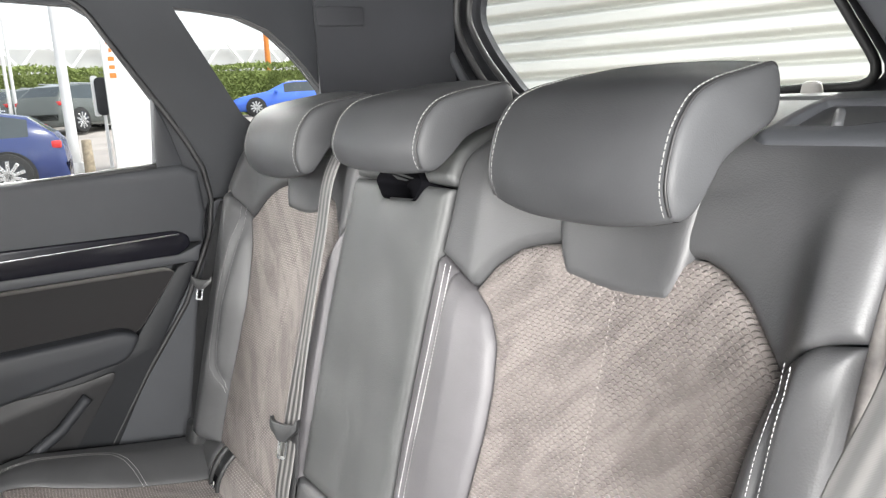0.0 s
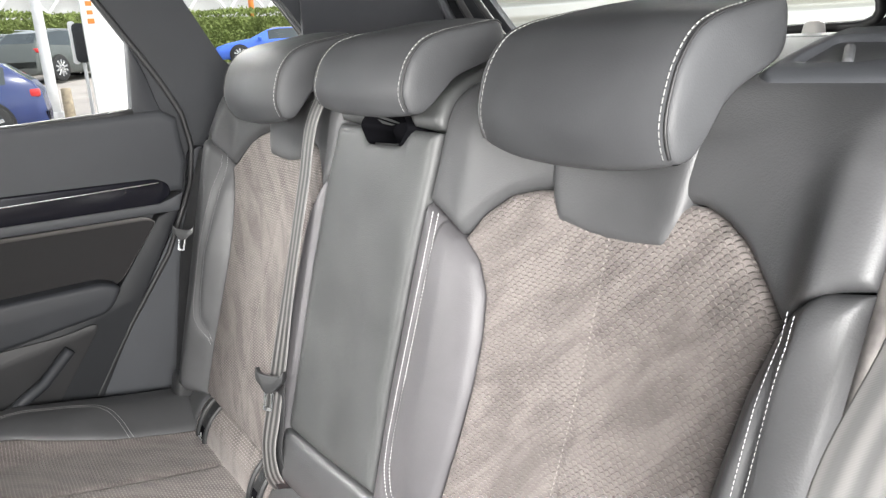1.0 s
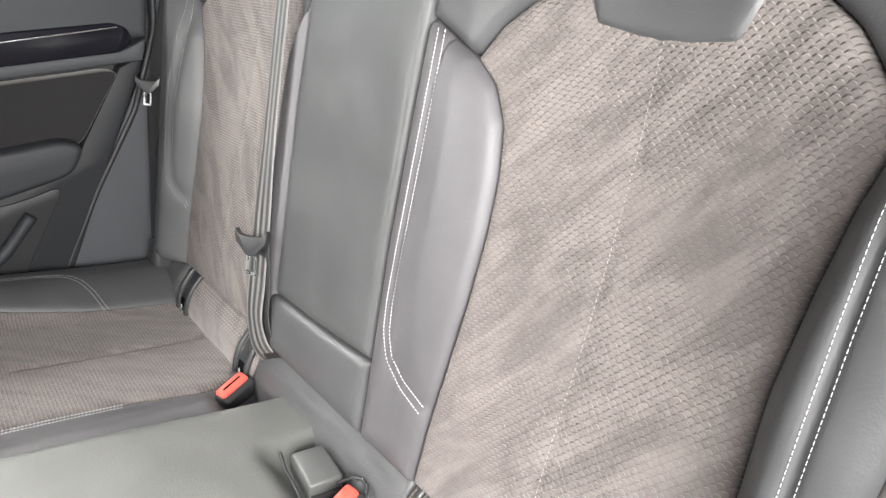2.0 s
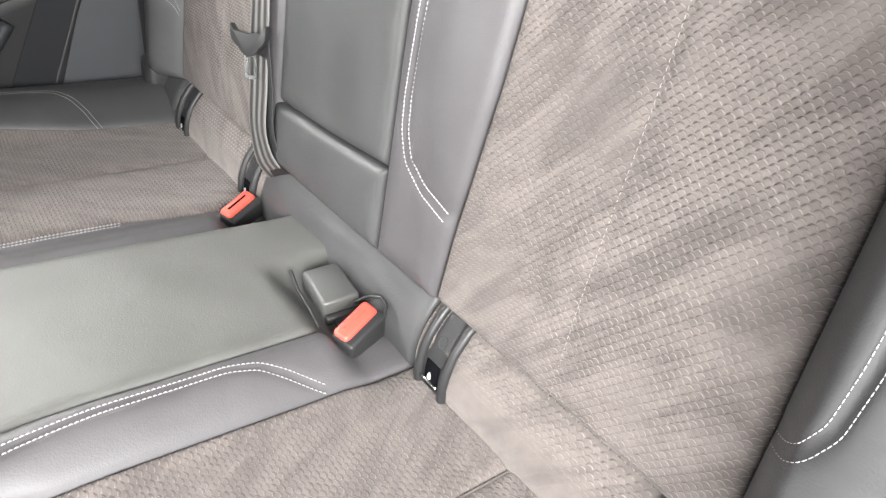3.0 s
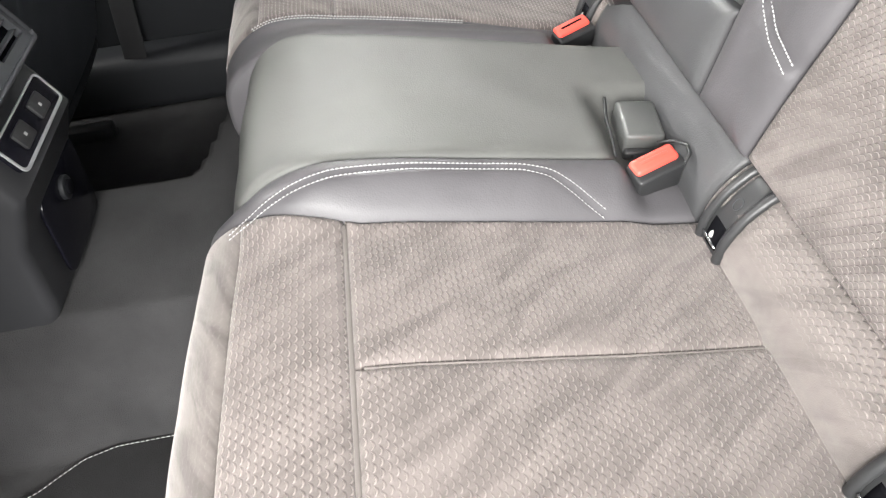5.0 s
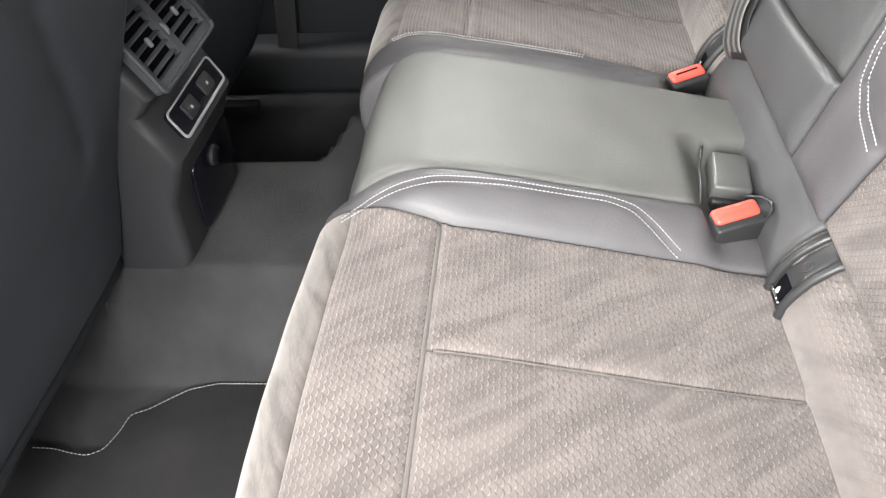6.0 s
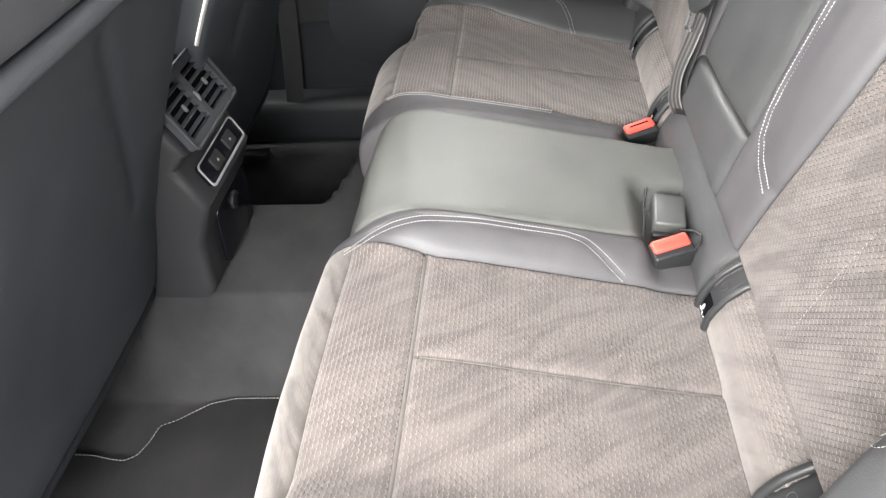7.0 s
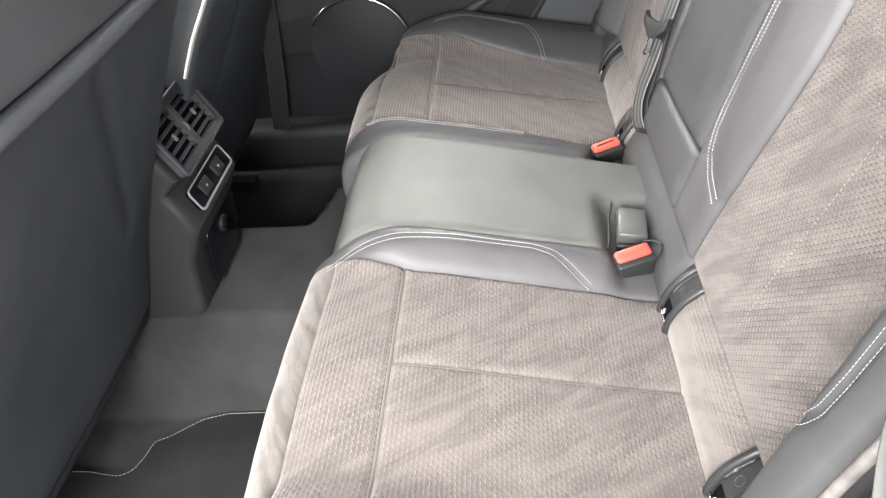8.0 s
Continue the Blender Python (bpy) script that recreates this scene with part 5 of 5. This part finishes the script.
ORANGE = grained("orange_paint", (0.65, 0.2, 0.03), 0.1, 6, 200, 0.1, 0.0004, 0.5)
POLE = grained("white_painted_pole", (0.6, 0.6, 0.6), 0.1, 4, 120, 0.1, 0.0005, 0.45)
WOOD = grained("weathered_post_wood", (0.3, 0.25, 0.18), 0.3, 12, 160, 0.6, 0.003, 0.85)
HEDGE = grained("hedge_leaf", (0.19, 0.235, 0.075), 0.3, 1.2, 30, 0.4, 0.01, 0.8, spec=0.15)
BLUE = grained("dark_blue_car_paint", (0.025, 0.04, 0.13), 0.08, 2, 300, 0.03, 0.0002, 0.2)
BRIGHT = grained("bright_blue_car_paint", (0.06, 0.15, 0.60), 0.08, 2, 300, 0.03, 0.0002, 0.2)
GREY = grained("grey_car_paint", (0.085, 0.095, 0.09), 0.08, 2, 300, 0.03, 0.0002, 0.22)
CARGLASS = grained("dark_car_glass", (0.03, 0.04, 0.045), 0.1, 2, 100, 0.01, 0.0001, 0.05)
TYRE = grained("tyre_rubber", (0.02, 0.02, 0.02), 0.2, 8, 100, 0.4, 0.002, 0.8)
LAMP = grained("red_lamp_lens", (0.5, 0.03, 0.03), 0.1, 6, 100, 0.05, 0.0003, 0.15)


def rise(x, y):
    """Height of the ground: level round the car, climbing gently towards the hedge."""
    d = -x - 6.0
    return -0.5 + (0.0 if d < 0 else 0.003 * d * d if d < 9 else 0.243 + 0.055 * (d - 9) if d < 24 else 1.068) + (0.008 * min(max(y - 3.5, 0.0), 20.0) * min(1.0, max(0.0, (d - 4) / 8)))


def ground_sheet():
    xs = sorted({*np.linspace(-60, 10, 71), -400, -200, -100, 40, 100, 400})
    ys = sorted({*np.linspace(-20, 40, 13), -400, -100, 100, 400})
    n = len(ys)
    verts = [(x, y, rise(x, y)) for x in xs for y in ys]
    return verts, [(i * n + j, (i + 1) * n + j, (i + 1) * n + j + 1, i * n + j + 1) for i in range(len(xs) - 1) for j in range(n - 1)]


tagged(mesh_part("ground", *ground_sheet(), ASPHALT), "pale sunlit car park paving rising to a hedge", "ground", kind="structure")


def corrugated_wall():
    """Ribbed cladding along (-0.966, -0.255), behind the car."""
    zs = np.arange(-0.52, 5.0, 0.155 / 14)
    prof = [(0.10 * max(0.0, (math.cos(2 * math.pi * (z + 0.52) / 0.155) - 0.1) / 0.9), z) for z in zs]
    along = np.linspace(-9, 2.6, 10)
    verts, n = [], len(prof)
    for s in along:
        for d, z in prof:
            verts.append((-1.6 - 0.966 * s - 0.255 * d, 4.1 - 0.255 * s + d * 0.966, z))
    faces = [(i * n + j, (i + 1) * n + j, (i + 1) * n + j + 1, i * n + j + 1) for i in range(len(along) - 1) for j in range(n - 1)]
    return verts, faces


showroom = thing("showroom_building", "white ribbed metal building wall behind the car", "building", at=(-1.6, 4.1, -0.5))
mesh_part("cladding", *corrugated_wall(), CLADDING, showroom, "white horizontal ribbed cladding", True)


def wheel(parent, x, y, z, r, yaw):
    m = pose(x, y, z + r, 90, 0, yaw)
    t = part("wheel", rod(r, 0.22, m, 32, None, 0.03), TYRE, parent, "dark tyre", True)
    part("rim", rod(r * 0.72, 0.23, m, 32, None, 0.008), TRIM_DARK, t, "dark wheel rim", True)
    for k in range(5):
        part("spoke", block((r * 0.16, r * 1.36, 0.012), m @ pose(0, 0, 0.115, 0, 0, 36 * k), 0.004, 1), STEEL, t, "pale alloy spoke")
        part("spoke", block((r * 0.16, r * 1.36, 0.012), m @ pose(0, 0, -0.115, 0, 0, 36 * k), 0.004, 1), STEEL, t, "pale alloy spoke")


def parked_car(name, label, paint, at, yaw, tall=1.0):
    """A parked car along its own x, nose towards -x."""
    x0, y0 = at
    base = rise(x0, y0)
    ob = thing(name, label, "car", "parked cars", at=(x0, y0, base))
    m = pose(x0, y0, base, 0, 0, yaw)
    # stations along the car: x, half width, waist, roof
    rows = [(-2.42, 0.60, 0.60, 0.64), (-2.30, 0.80, 0.70, 0.74), (-1.9, 0.90, 0.82, 0.87), (-1.4, 0.92, 0.90, 0.96), (-0.95, 0.92, 0.95, 1.03), (-0.2, 0.92, 0.97, 1.39), (0.25, 0.93, 0.98, 1.45),
            (0.95, 0.93, 0.99, 1.46), (1.5, 0.92, 1.0, 1.42), (1.92, 0.90, 1.01, 1.34), (2.30, 0.87, 1.0, 1.06), (2.42, 0.83, 0.82, 0.90), (2.46, 0.80, 0.5, 0.56)]
    verts = []
    for x, w, waist, roof in rows:
        cab = min(1.0, max(0.0, (roof - waist - 0.08) / 0.3))
        top = w * (0.93 - 0.22 * cab)
        half = [(w * 0.86, 0.2), (w * 0.97, 0.32), (w, 0.55), (w * 0.985, waist - 0.12), (w * 0.94, waist), (top, roof - 0.05), (top * 0.86, roof - 0.01), (top * 0.4, roof)]
        verts += [m @ Vector((x, y, z * tall)) for y, z in half] + [m @ Vector((x, -y, z * tall)) for y, z in reversed(half)]
    n, k = 16, len(rows)
    paint_faces, glass = [], {}
    for i in range(k - 1):
        for j in range(n):
            f = (i * n + j, i * n + (j + 1) % n, (i + 1) * n + (j + 1) % n, (i + 1) * n + j)
            if j in (4, 10) and 5 <= i <= 8:
                glass.setdefault(("side_window", i, j), []).append(f)
            elif j in (6, 7, 8) and i in (4, 9):
                glass.setdefault(("windscreen" if i == 4 else "rear_window", 0, 0), []).append(f)
            else:
                paint_faces.append(f)
    paint_faces += [tuple(range(n)), tuple(range((k - 1) * n, k * n))]
    mesh_part("body", verts, paint_faces, paint, ob)
    for (nm, _, _), fs in glass.items():
        used = sorted({v for f in fs for v in f})
        mesh_part(nm, [verts[v] for v in used], [tuple(used.index(v) for v in f) for f in fs], CARGLASS, ob, "dark glass")
    H = lambda z: z * tall
    for s in (-1, 1):
        for x in (-1.42, 1.56):
            p = m @ Vector((x, s * 0.86, 0))
            wheel(ob, p.x, p.y, base, 0.375 * (0.5 + 0.5 * tall), yaw)
        part("tail_lamp", block((0.16, 0.34, 0.13), m @ pose(2.32, s * 0.70, H(0.86)), 0.03, 2), LAMP, ob, "red tail lamp", True)
        for x in (-1.42, 1.56):
            part("wheel_arch", rod(0.43, 0.02, m @ pose(x, s * 0.918, H(0.36), 90), 28), TYRE, ob, "dark wheel arch")
        part("mirror", block((0.16, 0.2, 0.13), m @ pose(-0.55, s * 1.0, H(1.03)), 0.04, 2), paint, ob, "", True)
        part("roof_rail", block((1.5, 0.03, 0.03), m @ pose(0.75, s * 0.62, H(1.455)), 0.01, 1), STEEL, ob, "pale roof rail")
    return ob


parked_car("parked_estate_car", "dark blue parked estate car with red tail lamps", BLUE, (-14.2, -0.85), 80, 1.0)
parked_car("parked_suv", "grey parked sport utility car in front of the hedge", GREY, (-27.5, 4.2), -48, 1.12)
parked_car("parked_hatchback", "grey parked car beside the sport utility car", GREY, (-30.5, 3.1), -52, 1.0)
parked_car("parked_saloon", "bright blue parked car in front of the hedge", BRIGHT, (-29.5, 12.6), 72, 0.97)


def hedge():
    rng = np.random.default_rng(7)
    verts, faces = [], []
    for _ in range(60000):
        y = rng.uniform(-16, 34)
        d = rng.random()
        x = -33 + rng.normal(0, 0.15) + (0.0 if d < 0.7 else -rng.uniform(0, 1.5))
        top = 2.32 + 0.2 * noise.noise((y * 0.5, 2.0, 0.0)) + 0.12 * noise.noise((y * 2.1, 5.0, 0.0))
        z = rise(-33, y) + (rng.uniform(0, top) if d < 0.7 else top + rng.normal(0, 0.06))
        s = rng.uniform(0.04, 0.08)
        a, b = Vector(rng.normal(size=3)).normalized() * s, Vector(rng.normal(size=3)).normalized() * s
        p, k = Vector((x, y, z)), len(verts)
        verts += [p - a, p + b, p + a, p - b]
        faces.append((k, k + 1, k + 2, k + 3))
    return verts, faces


tagged(mesh_part("hedge", *hedge(), HEDGE, smooth=False), "long clipped green hedge along the car park", "hedge", kind="stuff")
tagged(part("hedge_core", block((1.2, 50, 2.6), pose(-34.0, 9, rise(-33, 0) + 0.85), 0.2), HEDGE), "dense inside of the green hedge", "hedge", kind="stuff")


# white totem sign with orange bars in place of its lettering
sign = thing("totem_sign", "tall white totem sign with orange lettering bars", "sign", at=(-15.7, 3.17, rise(-15.7, 3.17)))
sm = pose(-15.7, 3.17, rise(-15.7, 3.17), 0, 0, 83)
part("panel", block((0.90, 0.28, 6.0), sm @ pose(-0.02, 0, 3.0), 0.02), SIGN, sign, "white sign panel", True)
part("side_panel", block((0.08, 0.34, 6.0), sm @ pose(0.44, 0, 3.0), 0.01), POLE, sign, "grey side edge", True)
for k, (w, h) in enumerate(((0.13, 0.16), (0.11, 0.12), (0.12, 0.14), (0.05, 0.12), (0.13, 0.16), (0.12, 0.16))):
    part("letter_bar", block((w, 0.012, h * 0.62), sm @ pose(-0.31, -0.146, 2.02 + k * 0.17)), ORANGE, sign, "orange bar")
    part("letter_bar", block((w, 0.012, h * 0.62), sm @ pose(-0.31, 0.146, 2.02 + k * 0.17)), ORANGE, sign, "orange bar")
part("small_print", block((0.22, 0.012, 0.12), sm @ pose(0.3, -0.146, 0.22)), POLE, sign, "small grey print bar")
part("small_print", block((0.22, 0.012, 0.12), sm @ pose(0.3, 0.146, 0.22)), POLE, sign, "small grey print bar")


def pole(name, x, y, r, h, label, mat=None):
    ob = thing(name, label, "pole", "poles in the car park", at=(x, y, rise(x, y)))
    part("shaft", rod(r, h, pose(x, y, rise(x, y) + h / 2), 14, r * 0.7), mat or POLE, ob, "", True)
    part("foot", rod(r * 1.6, 0.25, pose(x, y, rise(x, y) + 0.12), 14, r * 1.4, 0.01), mat or POLE, ob, "", True)
    return ob


pole("flag_pole", -15.96, 1.95, 0.11, 8.0, "tall white pole in the car park")
for x, y in ((-27, 1.4), (-27, 1.75), (-28, 2.0)):
    pole("slim_pole", x, y, 0.06, 6.0, "slim grey pole in front of the hedge")
pole("orange_pole", -36, 14.45, 0.16, 7.0, "orange pole behind the hedge", ORANGE)
bollard = thing("wooden_bollard", "short weathered wooden bollard beside the white pole", "bollard", at=(-15.6, 2.15, rise(-15.6, 2.15)))
part("post", rod(0.11, 0.75, pose(-15.6, 2.15, rise(-15.6, 2.15) + 0.37), 12, 0.095, 0.02), WOOD, bollard, "", True)

board = thing("charging_post", "pale charging post on a slim foot, with dark rounded side", "charging post", at=(-16.6, 2.64, rise(-16.6, 2.64)))
bm = pose(-16.6, 2.64, rise(-16.6, 2.64), 0, 0, 83)
part("foot", rod(0.04, 1.2, bm @ pose(0.12, 0, 0.6), 14, 0.035), POLE, board, "slim post", True)
part("front_panel", prism(rounded([(-0.08, 1.14), (0.06, 1.14), (0.06, 2.02), (-0.08, 2.02)], 0.06), 0.10, bm @ pose(0, 0.10, 0, 90), 0.01), SIGN, board, "white front panel", True)
part("side_panel", prism(rounded([(-0.02, 1.16), (0.26, 1.16), (0.26, 1.98), (-0.02, 1.98)], 0.12), 0.14, bm @ pose(0, 0.06, 0, 90), 0.02), TRIM_DARK, board, "dark rounded side", True)

# white roof and trusses of the building beyond the hedge
hall = thing("distant_hall", "long white building with roof trusses beyond the hedge", "building", at=(-52, 10, rise(-52, 10)))
part("wall", block((4, 60, 5.4), pose(-56, 12, 2.6)), HALL, hall, "white wall")
for k in range(14):
    y = -8 + k * 3.0
    part("truss", block((0.25, 0.14, 2.0), pose(-53.5, y, 4.85, 38)), SIGN, hall, "white diagonal brace")
    part("truss", block((0.25, 0.14, 2.0), pose(-53.5, y + 1.3, 4.85, -38)), SIGN, hall, "white diagonal brace")
part("beam", block((0.3, 50, 0.2), pose(-53.5, 12, 5.65)), SIGN, hall, "white beam")
